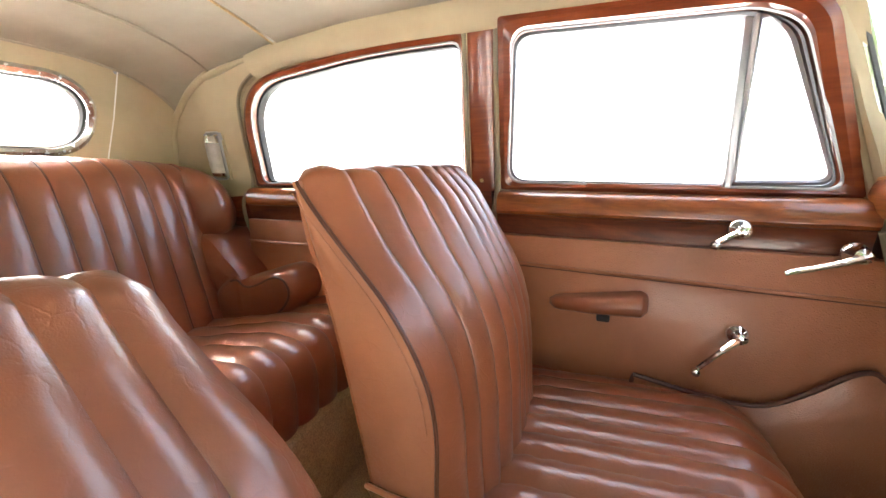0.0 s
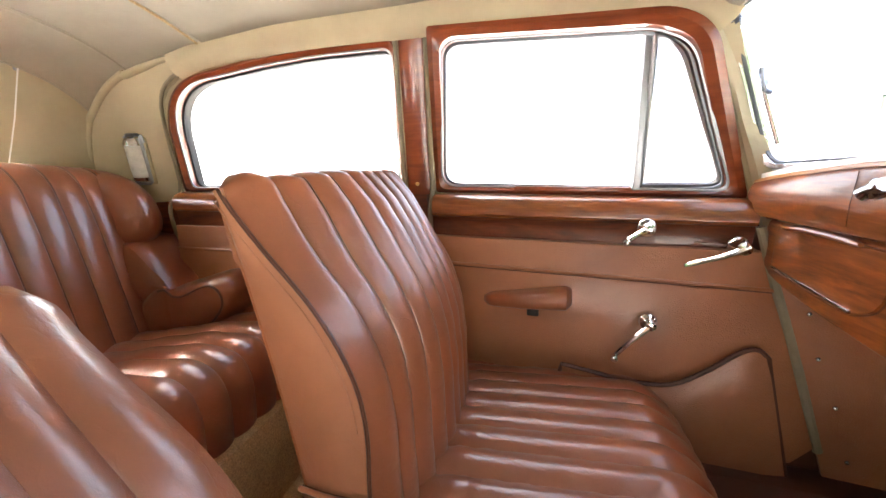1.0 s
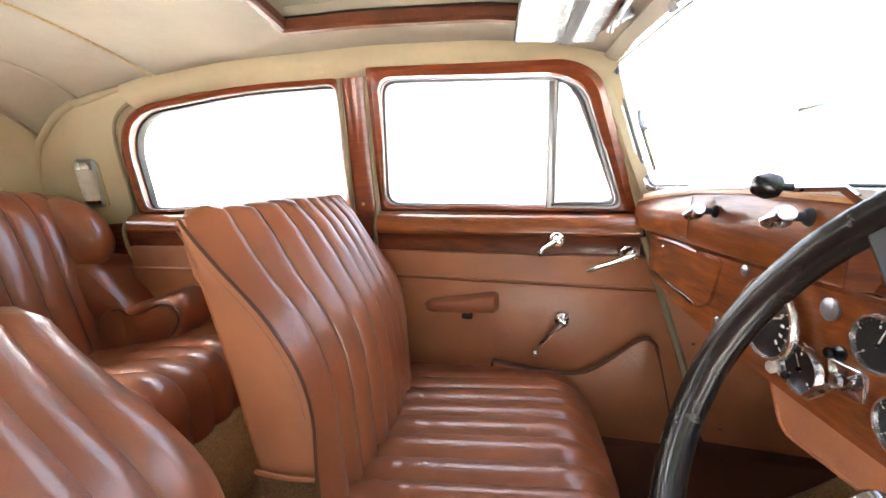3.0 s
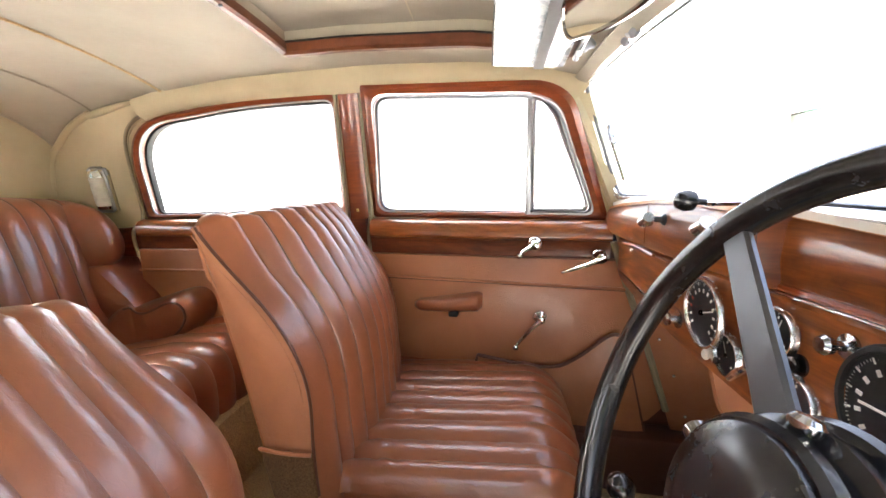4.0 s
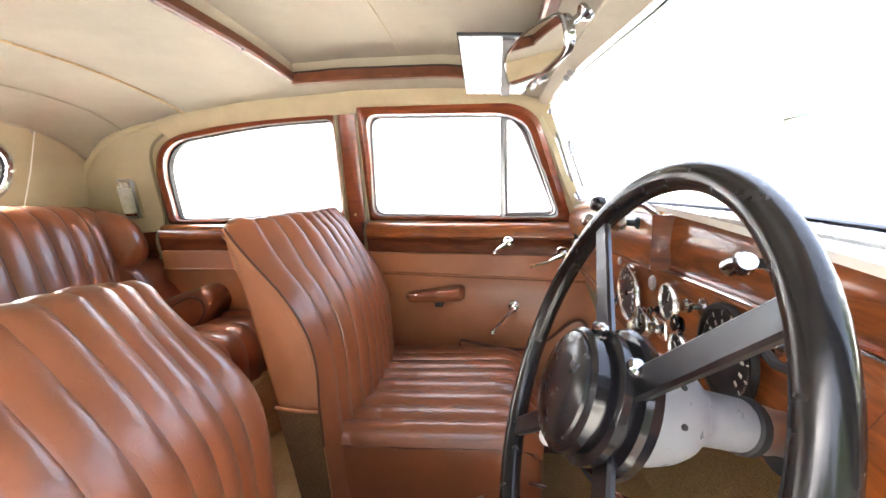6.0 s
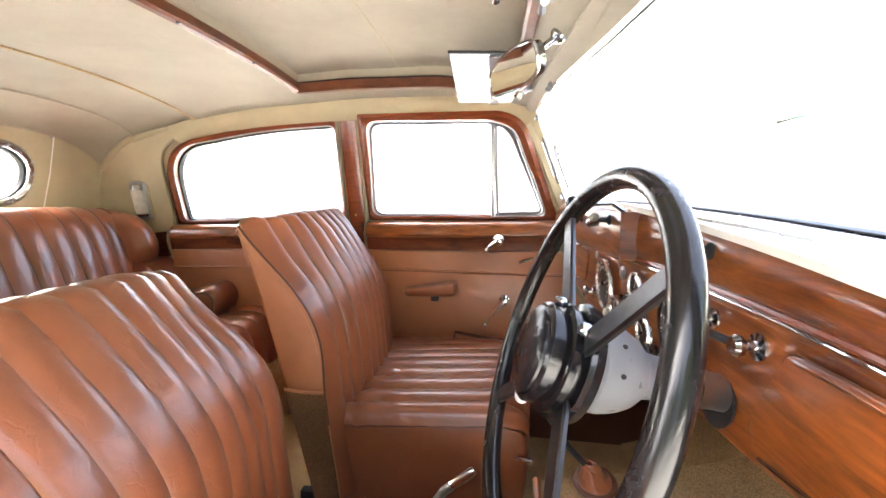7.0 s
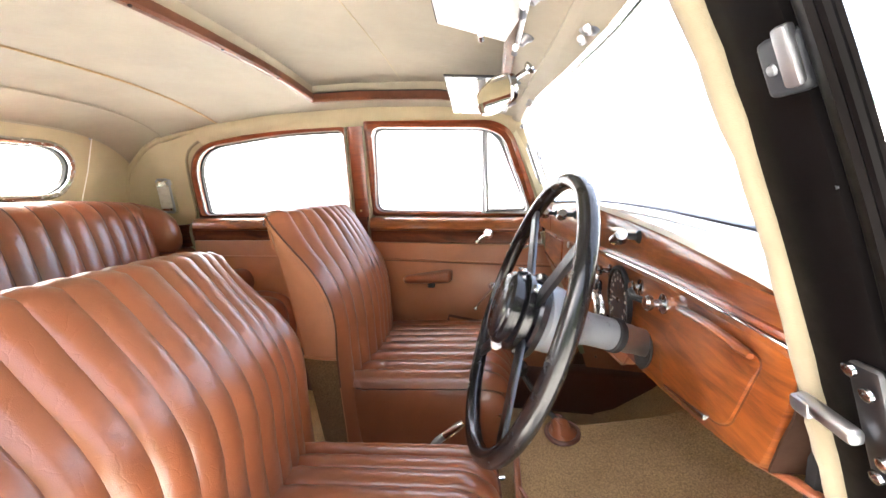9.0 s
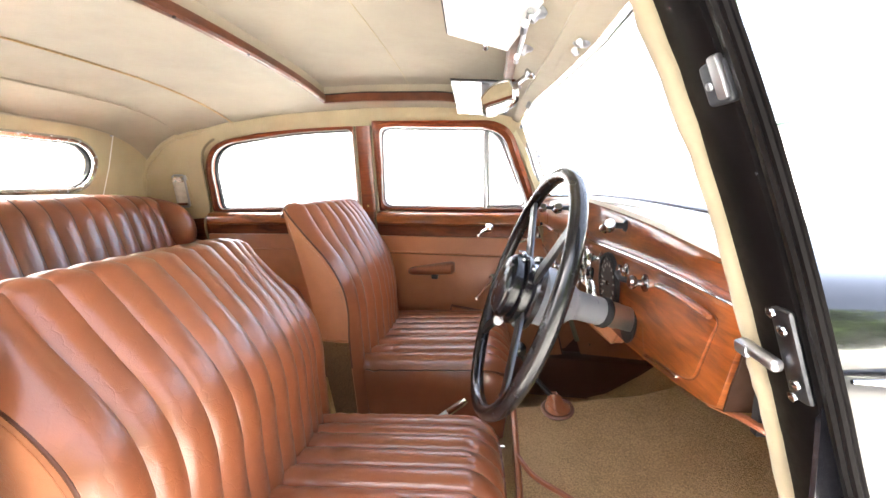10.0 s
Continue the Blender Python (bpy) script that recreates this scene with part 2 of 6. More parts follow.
def rounded(corners, seg=6):
    """A closed outline from corners (a, b, radius)."""
    out, m = [], len(corners)
    for i, (a, b, r) in enumerate(corners):
        p, q, s = Vector((a, b)), Vector(corners[i - 1][:2]), Vector(corners[(i + 1) % m][:2])
        u, v = (q - p), (s - p)
        r1 = min(r, u.length * 0.49, v.length * 0.49)
        start, end = p + u.normalized() * r1, p + v.normalized() * r1
        for k in range(seg + 1):
            t = k / seg
            out.append(start * (1 - t) ** 2 + p * 2 * t * (1 - t) + end * t * t)
    return out


def ring(outer, inner, place, d0, d1, bulge=0.0):
    """A frame between two outlines of as many points, from depth d0 to d1 by place(a, b, depth)."""
    bm = bmesh.new()
    mids = [(o * 0.5 + i * 0.5) for o, i in zip(outer, inner)]
    loops = [[bm.verts.new(place(p.x, p.y, d)) for p in loop] for loop, d in ((outer, d0), (outer, d1), (mids, d1 + bulge), (inner, d1), (inner, d0))]
    n = len(outer)
    for A, B in zip(loops, loops[1:] + loops[:1]):
        for k in range(n):
            bm.faces.new((A[k], A[(k + 1) % n], B[(k + 1) % n], B[k]))
    return bm


def slab(outline, place, d0, d1, soft=0.0):
    """A filled outline from depth d0 to d1, its front edge softened."""
    bm = bmesh.new()
    c = sum(outline, Vector((0, 0))) / len(outline)
    loops = [[bm.verts.new(place(p.x, p.y, d0)) for p in outline]]
    for k in range(3 if soft else 1):
        t = k / 2 if soft else 1.0
        s = soft * (1 - math.cos(t * math.pi / 2)) if soft else 0
        d = d1 - (d1 - d0) / abs(d1 - d0) * soft * (1 - math.sin(t * math.pi / 2)) if soft else d1
        loops.append([bm.verts.new(place(*(p + (c - p).normalized() * s), d)) for p in outline])
    n = len(outline)
    for A, B in zip(loops, loops[1:]):
        for k in range(n):
            bm.faces.new((A[k], A[(k + 1) % n], B[(k + 1) % n], B[k]))
    bm.faces.new(loops[0][::-1])
    bm.faces.new(loops[-1])
    return bm


def lerp(a, b, t):
    return a + (b - a) * t


def curve_at(table, x):
    """A value from a short table of (x, value), eased between its rows."""
    if x <= table[0][0]:
        return table[0][1]
    for (a, u), (b, v) in zip(table, table[1:]):
        if x <= b:
            t = (x - a) / (b - a)
            return lerp(u, v, t)
    return table[-1][1]


def densify(outline, step):
    out = []
    for p, q in zip(outline, outline[1:] + outline[:1]):
        n = max(1, int((q - p).length / step))
        out += [p.lerp(q, k / n) for k in range(n)]
    return out


# ---- the shell of the saloon ----
MID = 0.055


def half(z):
    return 0.71 - 0.15 * (z - 1.17)


def draw_in(ob):
    """Narrows the passenger's side of the shell towards the windscreen."""
    for part_ob in (ob, *ob.children_recursive):
        if part_ob.type == "MESH":
            for v in part_ob.data.vertices:
                v.co.y -= 0.12 * max(0.0, v.co.x + 0.05) * min(1.0, max(0.0, (v.co.y - 0.30) / 0.30))
    return ob


def wall(sgn):
    return lambda x, z, d: Vector((x, MID + sgn * (half(z) - d), z))


ROOF_MID = [(-0.6, 1.588), (-0.3, 1.598), (0.0, 1.6), (0.3, 1.585), (0.45, 1.556), (0.55, 1.522), (0.62, 1.49)]
ROOF_EDGE = [(-0.62, 1.515), (-0.4, 1.543), (0.0, 1.558), (0.3, 1.543), (0.45, 1.525), (0.6, 1.485)]
SLIDE = (-0.147, 0.52, -0.44, 0.55)       # the sliding roof's opening


def roof_z(x, y):
    edge, mid = curve_at(ROOF_EDGE, x), curve_at(ROOF_MID, x)
    s = min(1.0, abs(y - MID) / (half(edge) - 0.01))
    return edge + (mid - edge) * (1 - s**2.6)


def build_ceiling():
    x0, x1, y0, y1 = SLIDE
    xs = sorted({-0.6 + 0.0445 * k for k in range(28)} | {x0, x1, 0.612})
    ys = sorted({MID + 0.64 * k / 22 for k in range(-22, 23)} | {y0, y1})
    bm = bmesh.new()
    g = {}
    for x in xs:
        reach = half(curve_at(ROOF_EDGE, x)) - 0.012
        for y in ys:
            yy = MID + (y - MID) / 0.64 * reach if not (y0 <= y <= y1) else y
            g[x, y] = bm.verts.new((x, yy, roof_z(x, yy)))
    for a, b in zip(xs, xs[1:]):
        for c, d in zip(ys, ys[1:]):
            if x0 <= a and b <= x1 and y0 <= c and d <= y1:
                continue
            bm.faces.new((g[a, c], g[b, c], g[b, d], g[a, d]))
    # the closed sliding panel, higher than the lining
    n = 20
    rows = [[Vector((lerp(x0 - 0.02, x1 + 0.01, i / n), lerp(y0 - 0.02, y1 + 0.02, j / n), 0)) for j in range(n + 1)] for i in range(n + 1)]
    for row in rows:
        for p in row:
            p.z = roof_z(p.x, p.y) + 0.042
    sheet(rows, 0, bm=bm)
    # upstand round the opening
    loop = [(lerp(x0, x1, k / n), y0) for k in range(n)] + [(x1, lerp(y0, y1, k / n)) for k in range(n)]
    loop += [(lerp(x1, x0, k / n), y1) for k in range(n)] + [(x0, lerp(y1, y0, k / n)) for k in range(n)]
    low = [Vector((x, y, roof_z(x, y))) for x, y in loop]
    sheet([low, [p + Vector((0, 0, 0.05)) for p in low]], 0, True, bm)
    ob = part("ceiling", bm, CREAM, None)
    tagged(ob, "cream cloth headlining with a closed sliding roof panel", "ceiling", kind="structure")
    return ob


draw_in(build_ceiling())
# outer skin that keeps the daylight out
# Driver's edge is widened 4 cm to shade the door pillar.
rows = [[Vector((x, MID + (half(1.54) + 0.03 + 0.04 * (s < -0.95)) * s, roof_z(x, MID + (half(1.54) + 0.03) * s) + 0.075 - 0.05 * abs(s) ** 4)) for s in (k / 12 for k in range(-12, 13))]
        for x in (-0.66 + 0.0535 * k for k in range(25))]
draw_in(solid("roof_panel", sheet(rows, 0.006), BODY, "black painted steel roof of the saloon", "roof", kind="structure"))

# back of the roof, in creased bands, down to the rear window's wall
BAND_MID = [(-0.6, 1.588), (-0.68, 1.583), (-0.76, 1.570), (-0.83, 1.547), (-0.842, 1.557), (-0.95, 1.538), (-1.05, 1.506), (-1.068, 1.49)]
BAND_EDGE = [(-0.62, 1.513), (-0.74, 1.503), (-0.81, 1.490), (-0.893, 1.472), (-0.902, 1.474), (-0.98, 1.435), (-1.05, 1.375), (-1.068, 1.358)]


def band_rows(k0, k1):
    rows = []
    for i, ((xa, za), (xb, zb)) in enumerate(zip(BAND_MID[k0:k1], BAND_EDGE[k0:k1])):
        row = []
        for j in range(-24, 25):
            s = j / 24
            w = abs(s) ** lerp(2.6, 6.0, (i + k0) / 7)
            z = lerp(za, zb, w)
            row.append(Vector((lerp(xa, xb, abs(s) ** 2.5), MID + s * (half(zb) + 0.012), z)))
        rows.append(row)
    return rows


solid("roof_lining_rear", sheet(band_rows(0, 8), -0.012), CREAM, "cream cloth lining of the roof's rear dome", "ceiling", kind="structure")
seam = [p + Vector((0.004, 0, -0.003)) for p in band_rows(0, 1)[0]]
# Tan instead of cream, to draw the shadow line along the seam.
solid("lining_seam", tube(seam, 0.0028, 6), CARPET, "piped seam across the rear headlining, tan as its shadow line", "trim", kind="structure")

ridge = [p + Vector((0.003, 0, -0.001)) for p in band_rows(3, 4)[0]]
solid("lining_ridge", tube(ridge, 0.004, 6), CREAM, "cream padded ridge across the rear headlining", "trim", kind="structure")
border = [p + Vector((0.004, 0, 0.0)) for p in band_rows(7, 8)[0]]
solid("lining_border", tube(border, 0.003, 6), CREAM, "beige piping between headlining and rear wall", "trim", kind="structure")

WALL_MID = [(1.49, -1.068), (1.4, -1.1), (1.28, -1.125), (1.0, -1.14)]
WALL_EDGE = [(1.36, -1.065), (1.3, -1.095), (1.22, -1.12), (1.0, -1.13)]


def rear_x(y, z):
    s = abs(y - MID) / half(z)
    a = curve_at([(-k, v) for k, v in WALL_MID], -z)
    b = curve_at([(-k, v) for k, v in WALL_EDGE], -z)
    return lerp(a, b, min(1, s) ** 2.5)


def rear(y, z, d):
    return Vector((rear_x(y, z) + d, y, z))


RW = (MID, 1.338, 0.442, 0.097)     # rear window: centre y, z, half width, half height


def oval(grow):
    cy, cz, a, b = RW
    a, b = a + grow, b + grow
    line = rounded([(cy + a, cz + b, 0.125), (cy - a, cz + b, 0.125), (cy - a, cz - b, 0.125), (cy + a, cz - b, 0.125)], 12)
    flat = [Vector((p.x, p.y - 0.35 * (p.y - cz) * ((p.x - cy) / a) ** 4 * 0.5)) for p in line]
    n = 16
    out = []
    for k, (p, q) in enumerate(zip(flat, flat[1:] + flat[:1])):
        m = n if k % 13 == 12 else 1
        out += [p.lerp(q, t / m) for t in range(m)]
    return out


def build_rear_wall():
    cy, cz, a, b = RW
    inner, outer = oval(0.004), []
    for p in inner:
        d = (p - Vector((cy, cz)))
        d = Vector((d.x / 4.0, d.y)).normalized() if abs(d.x) < a * 0.98 else d.normalized()
        lo = 0.0
        q = p.copy()
        while lo < 2:
            q2 = p + d * lo
            s = (q2.x - MID) / half(q2.y)
            top = lerp(1.53, 1.42, min(1, abs(s)) ** 6)
            if abs(s) > 1.06 or q2.y > top or q2.y < 1.02:
                break
            q = q2
            lo += 0.004
        outer.append(q)
    bm = bmesh.new()
    loops = [[bm.verts.new(rear(*(i * (1 - t) + o * t), 0)) for i, o in zip(inner, outer)] for t in (0, 0.2, 0.45, 0.7, 1.0)]
    loops.insert(0, [bm.verts.new(rear(i.x, i.y, -0.05)) for i in inner])
    n = len(inner)
    for A, B in zip(loops, loops[1:]):
        for k in range(n):
            bm.faces.new((A[k], A[(k + 1) % n], B[(k + 1) % n], B[k]))
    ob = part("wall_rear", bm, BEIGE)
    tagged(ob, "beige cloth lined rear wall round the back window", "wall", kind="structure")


build_rear_wall()
# steel outside the rear wall and quarter
rows = [[Vector((rear_x(MID, z) - 0.06 + 0.12 * abs(s) ** 4, MID + s * (half(z) + 0.06), z)) for s in (k / 10 for k in range(-10, 11))] for z in (0.35, 0.8, 1.02, 1.2)]
solid("tail_panel", sheet(rows, 0.006), BODY, "black painted steel tail of the saloon", "body panel", kind="structure")
rear_window = thing("window_rear", "oval back window in a chrome frame", "window", kind="structure")
part("window_frame", ring(oval(0.016), oval(-0.004), rear, -0.01, 0.008, 0.006), SATIN, rear_window, "polished chrome frame")
part("inner_bead", ring(oval(-0.005), oval(-0.009), rear, -0.025, -0.006, 0.001), RUBBER, rear_window, "black rubber bead")
part("pane", ring(oval(-0.008), [p * 0.02 + Vector(RW[:2]) * 0.98 for p in oval(-0.01)], rear, -0.026, -0.022), GLASS, rear_window)
rear_window.children[2].visible_shadow = False
for k in (3, 10, 16, 24, 38, 58, 70, 86, 100):
    p = oval(0.006)[k]
    part("screw", lathe([(0.0005, 0.004), (0.0035, 0.003), (0.004, 0)][::-1], rear(p.x, p.y, 0.012), (1, 0, 0), 8), STEEL, rear_window)
blind = thing("blind_cord", "white blind cord hung from a small dark stud", "cord")
part("stud", lathe([(0.006, 0), (0.006, 0.006), (0.003, 0.009)], rear(0.567, 1.466, -0.001), (1, 0, 0), 10), STEEL, blind)
part("string", tube([rear(0.567, 1.466, 0.008), rear(0.55, 1.34, 0.014), rear(0.53, 1.2, 0.012)], 0.0018, 6), MILK, blind)


def quarter_panel(name, sgn):
    place = wall(sgn)
    top = [(-1.14, 1.05), (-1.135, 1.1), (-1.125, 1.22), (-1.098, 1.31)] + [(x - 0.004, z) for x, z in BAND_EDGE[::-1]]
    foot = [(-0.797, 1.36), (-0.787, 1.40), (-0.762, 1.43), (-0.70, 1.46), (-0.618, 1.486)]
    bm = bmesh.new()
    for line in ([(x, 0.4) for x in (-1.14, -1.135, -1.125, -1.098, -1.07, -1.0, -0.9, -0.797)], foot):
        cols = [[place(x, lerp(z, max(z + 0.001, curve_at(top, x) + 0.012), k / 8), 0.004) for k in range(9)] for x, z in line]
        sheet(cols, 0, bm=bm)
    edge = [place(x, z, 0.004) for x, z in [(-0.797, 0.4)] + foot]
    sheet([edge, [p + Vector((0, sgn * 0.024, 0)) for p in edge]], 0, bm=bm)
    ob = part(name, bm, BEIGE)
    part("piping", tube(smooth_line([place(x, z + 0.004, 0.007) for x, z in top[1:]], 50), 0.0032, 6), SEAL, ob, "beige piping along the roof edge")
    arch = smooth_line([place(x, z - 0.002, 0.006) for x, z in top[::-1] if z > 1.07], 60)
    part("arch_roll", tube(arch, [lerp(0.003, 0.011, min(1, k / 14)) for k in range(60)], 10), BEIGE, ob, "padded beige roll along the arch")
    tagged(ob, "beige cloth rear quarter panel beside the back seat", "wall", kind="structure")


quarter_panel("wall_quarter_left", 1)
quarter_panel("wall_quarter_right", -1)


def cant_rail(name, sgn):
    place = wall(sgn)
    low = [(-0.70, 1.46), (-0.62, 1.486), (-0.5, 1.497), (-0.3, 1.507), (0.0, 1.512), (0.25, 1.507), (0.45, 1.49), (0.52, 1.478), (0.56, 1.45)]
    high = [(-0.72, 1.497), (-0.62, 1.516), (-0.5, 1.53), (-0.3, 1.55), (0.0, 1.56), (0.25, 1.55), (0.45, 1.527), (0.55, 1.503), (0.6, 1.487)]
    a = [place(x, z, 0.004) for x, z in low]
    b = [place(x, z, 0.012) for x, z in high]
    m = [(p + q) / 2 + Vector((0, -sgn * 0.010, -0.004)) for p, q in zip(a, b)]
    rows = [smooth_line(line, 40) for line in (a, m, b)]
    rows.insert(1, [(p + q) / 2 + Vector((0, -sgn * 0.004, 0)) for p, q in zip(rows[0], rows[1])])
    rows.insert(3, [(p + q) / 2 + Vector((0, -sgn * 0.004, 0)) for p, q in zip(rows[2], rows[3])])
    ob = part(name, sheet(rows, -0.02 * sgn if sgn > 0 else 0.02), BEIGE)
    tagged(ob, "padded beige cloth cant rail along the roof", "trim", kind="structure")
    welt = [p + Vector((0, -sgn * 0.002, 0)) for p in rows[-1]]
    w = part("welt", tube(welt, 0.0026, 6), CARPET, ob)
    for x in (-0.63, 0.44):
        k = min(range(40), key=lambda i: abs(rows[0][i].x - x))
        part("join", tube([r[k] + Vector((0, -sgn * 0.0008, 0)) for r in rows], 0.0016, 5), CARPET_DARK, ob)
    for x in (-0.36,):
        k = min(range(40), key=lambda i: abs(rows[0][i].x - x))
        part("stud", lathe([(0.004, 0), (0.003, 0.003)], rows[2][k], (0, -sgn, -0.3), 8), STEEL, ob)
    return draw_in(ob)


cant_rail("cant_rail_left", 1)
cant_rail("cant_rail_right", -1)

# sliding roof's wooden surround
slide = thing("sliding_roof_surround", "dark varnished wooden surround of the sliding roof", "sunroof trim")
x0, x1, y0, y1 = SLIDE


def roof_strip(pts, w, h):
    """A squared wooden strip under the lining along pts."""
    bm = bmesh.new()
    line = [Vector((x, y, roof_z(x, y))) for x, y in pts]
    rings = []
    for i, p in enumerate(line):
        d = (line[min(i + 1, len(line) - 1)] - line[max(i - 1, 0)]).normalized()
        s = d.cross(Vector((0, 0, 1))).normalized()
        rings.append([p + s * a + Vector((0, 0, b)) for a, b in ((-w, 0.01), (-w, -h * 0.6), (-w * 0.6, -h), (w * 0.6, -h), (w, -h * 0.6), (w, 0.01))])
    return sheet(rings, 0, True, bm)


part("rear_strip", roof_strip([(x0, lerp(y0, y1, k / 16)) for k in range(17)], 0.011, 0.014), STRIP, slide)
part("front_strip", roof_strip([(x1, lerp(y0, y1, k / 16)) for k in range(17)], 0.012, 0.012), STRIP, slide)
for y in (y0, y1):
    part("side_strip", roof_strip([(lerp(x0, x1, k / 16), y) for k in range(17)], 0.016 if y > 0 else 0.011, 0.016 if y > 0 else 0.011), STRIP, slide)
    part("runner", roof_strip([(lerp(x0, x1, k / 16), y + (0.016 if y < 0 else -0.016)) for k in range(17)], 0.006, -0.012), RUBBER, slide, "black felt runner")
for y in (-0.2, 0.05, 0.3):
    part("screw", lathe([(0.004, 0), (0.003, 0.003)], (x0 + 0.006, y, roof_z(x0, y) - 0.014), (0.2, 0, -1), 8), RUBBER, slide)
draw_in(slide)
panel_seam = [(0.18, lerp(y0, y1, k / 12)) for k in range(13)]
solid("panel_seam", tube([Vector((x, y, roof_z(x, y) + 0.041)) for x, y in panel_seam], 0.0016, 5), BEIGE, "stitched seam in the sliding panel's lining", "trim", kind="structure")

# floor
rows = [[Vector((x, MID + s * 0.7, 0.415 + 0.35 * max(0, x - 1.02) ** 1.2)) for s in (k / 10 for k in range(-10, 11))] for x in (-1.1, -0.6, 0, 0.4, 0.8, 1.0, 1.1, 1.2, 1.3, 1.36)]
solid("floor", sheet(rows, -0.03), CARPET, "worn tan carpet over the saloon floor", "floor", kind="structure")


def hump_z(x, y):
    a = curve_at([(0.5, 0.60), (0.62, 0.62), (0.9, 0.67), (1.3, 0.80)], x)
    t = (y + 0.62) / 0.74
    if y > 0.12:
        return lerp(a, 0.4, min(1, (y - 0.12) / 0.03))
    return lerp(0.415 + 0.3 * max(0, x - 0.95), a, max(0, min(1, t)) ** 0.75)


ys = [-0.6 + 0.045 * k for k in range(17)] + [0.128, 0.14, 0.15]
rows = [[Vector((x, y, hump_z(x, y))) for y in ys] for x in (0.545, 0.57, 0.62, 0.7, 0.8, 0.9, 1.0, 1.1, 1.2, 1.3)]
hump = solid("gearbox_cover", sheet(rows, -0.015), CARPET_MID, "tan carpet cover over the gearbox bound in leather", "carpet", kind="structure")
part("binding", tube([Vector((0.546, y, hump_z(0.546, y) + 0.001)) for y in ys[:-3]], 0.0085, 8), LEATHER, hump, "brown leather binding")
part("mat_edge", tube(smooth_line([Vector((x, y, hump_z(x, y) + 0.004)) for x, y in ((0.548, -0.05), (0.585, -0.11), (0.66, -0.17), (0.75, -0.25), (0.85, -0.34))], 20), 0.007, 6), LEATHER, hump, "brown leather mat binding")
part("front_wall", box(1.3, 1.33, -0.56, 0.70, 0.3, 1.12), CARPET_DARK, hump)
for sgn in (1, -1):
    nm = "sill_left" if sgn > 0 else "sill_right"
    draw_in(solid(nm, box(-0.9, 1.32, *sorted((MID + sgn * 0.63, MID + sgn * 0.72)), 0.36, 0.575 if sgn > 0 else 0.5, 0.01), PIPING if sgn > 0 else RUBBER, "dark door sill", "sill", kind="structure"))
rows = [[Vector((x, y, z)) for y in (0.15, 0.25, 0.35, 0.45, 0.55, 0.64)] for x, z in ((0.86, 0.42), (0.93, 0.445), (1.05, 0.53), (1.18, 0.64), (1.31, 0.76))]
solid("toe_board", sheet(rows, -0.012), CARPET, "tan carpet toe board before the passenger's seat", "carpet", kind="structure")
# kick panel ahead of the passenger's door
KICK = [(0.668, 1.09), (0.703, 0.985), (0.74, 0.884), (0.775, 0.785), (0.803, 0.70), (0.826, 0.63), (0.86, 0.52), (0.89, 0.42)]
bm = sheet([[Vector((x + dx, 0.625 - 0.05 * k, z)) for k, dx in ((0, 0.0), (1, 0.28), (2, 0.6))] for x, z in KICK], 0.01)
solid("kick_panel", bm, TAN, "tan leather kick panel under the dashboard", "panel", kind="structure")
for x, z in ((0.765, 0.925), (0.792, 0.835), (0.835, 0.735), (0.872, 0.62)):
    screw = solid("screw", lathe([(0.0045, 0), (0.004, 0.002), (0.0015, 0.003)], (x, 0.606, z), (-0.2, -1, 0), 10), KNOB, "small chrome screw beside the kick panel seal", "screw", "kick panel screws")
solid("kick_panel_seal", tube(smooth_line([(x, 0.616, z) for x, z in KICK[:6]], 24), 0.009, 8), SEAL, "beige cloth door seal before the kick panel", "seal", kind="structure")
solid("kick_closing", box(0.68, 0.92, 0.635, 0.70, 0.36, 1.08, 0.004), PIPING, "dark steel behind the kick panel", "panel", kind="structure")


# ---- side walls: doors and pillars ----
def crank(parent, at, tip, name="window_crank"):
    """A chrome escutcheon with an arm and a knob, on the door."""
    at, tip = Vector(at), Vector(tip)
    h = part(name, lathe([(0.019, 0), (0.020, 0.006), (0.017, 0.012), (0.012, 0.015), (0.011, 0.028), (0.013, 0.031), (0.010, 0.036), (0.004, 0.038)], at, (0, -1, 0), 20), CHROME, parent, "chrome window crank")
    mid = at.lerp(tip, 0.5) + Vector((0, -0.034, 0.004))
    part("arm", tube(smooth_line([at + Vector((0, -0.03, 0)), mid, tip + Vector((0, -0.03, 0))], 8), [0.0075, 0.007, 0.006, 0.0052, 0.005, 0.005, 0.005, 0.005], 8), CHROME, h)
    part("knob", lathe([(0.003, 0), (0.008, 0.003), (0.009, 0.010), (0.007, 0.016), (0.002, 0.019)], tip + Vector((0, -0.028, 0)), (0, -1, 0), 14), CHROME, h)


def rail(parent, x0, x1, place, tilt=0.0, name="waist_rail"):
    xs = [lerp(x0, x1, k / 8) for k in range(9)]
    def pl(x, z, d):
        return place(x, z + tilt * (x - x0), d)
    low = [(1.028, 0.0), (1.03, 0.052), (1.036, 0.058), (1.06, 0.056), (1.085, 0.058), (1.0875, 0.060), (1.088, 0.0)]
    up = [(1.0875, 0.0), (1.089, 0.061), (1.096, 0.066), (1.118, 0.062), (1.134, 0.048), (1.139, 0.03), (1.140, 0.0)]
    # Ledge takes the lighter walnut for the sky reflected along it.
    for nm, pr, mat in ((name, low, WOOD_DARK), ("rail_ledge", up, WOOD)):
        rows = [[pl(x, z, d) for z, d in pr] for x in xs]
        bm = sheet(rows, 0, True)
        bm.faces.new([v for v in bm.verts[:0]] or [bm.verts.new(p) for p in rows[0]])
        bm.faces.new([bm.verts.new(p) for p in rows[-1]][::-1])
        part(nm, bm, mat, parent)


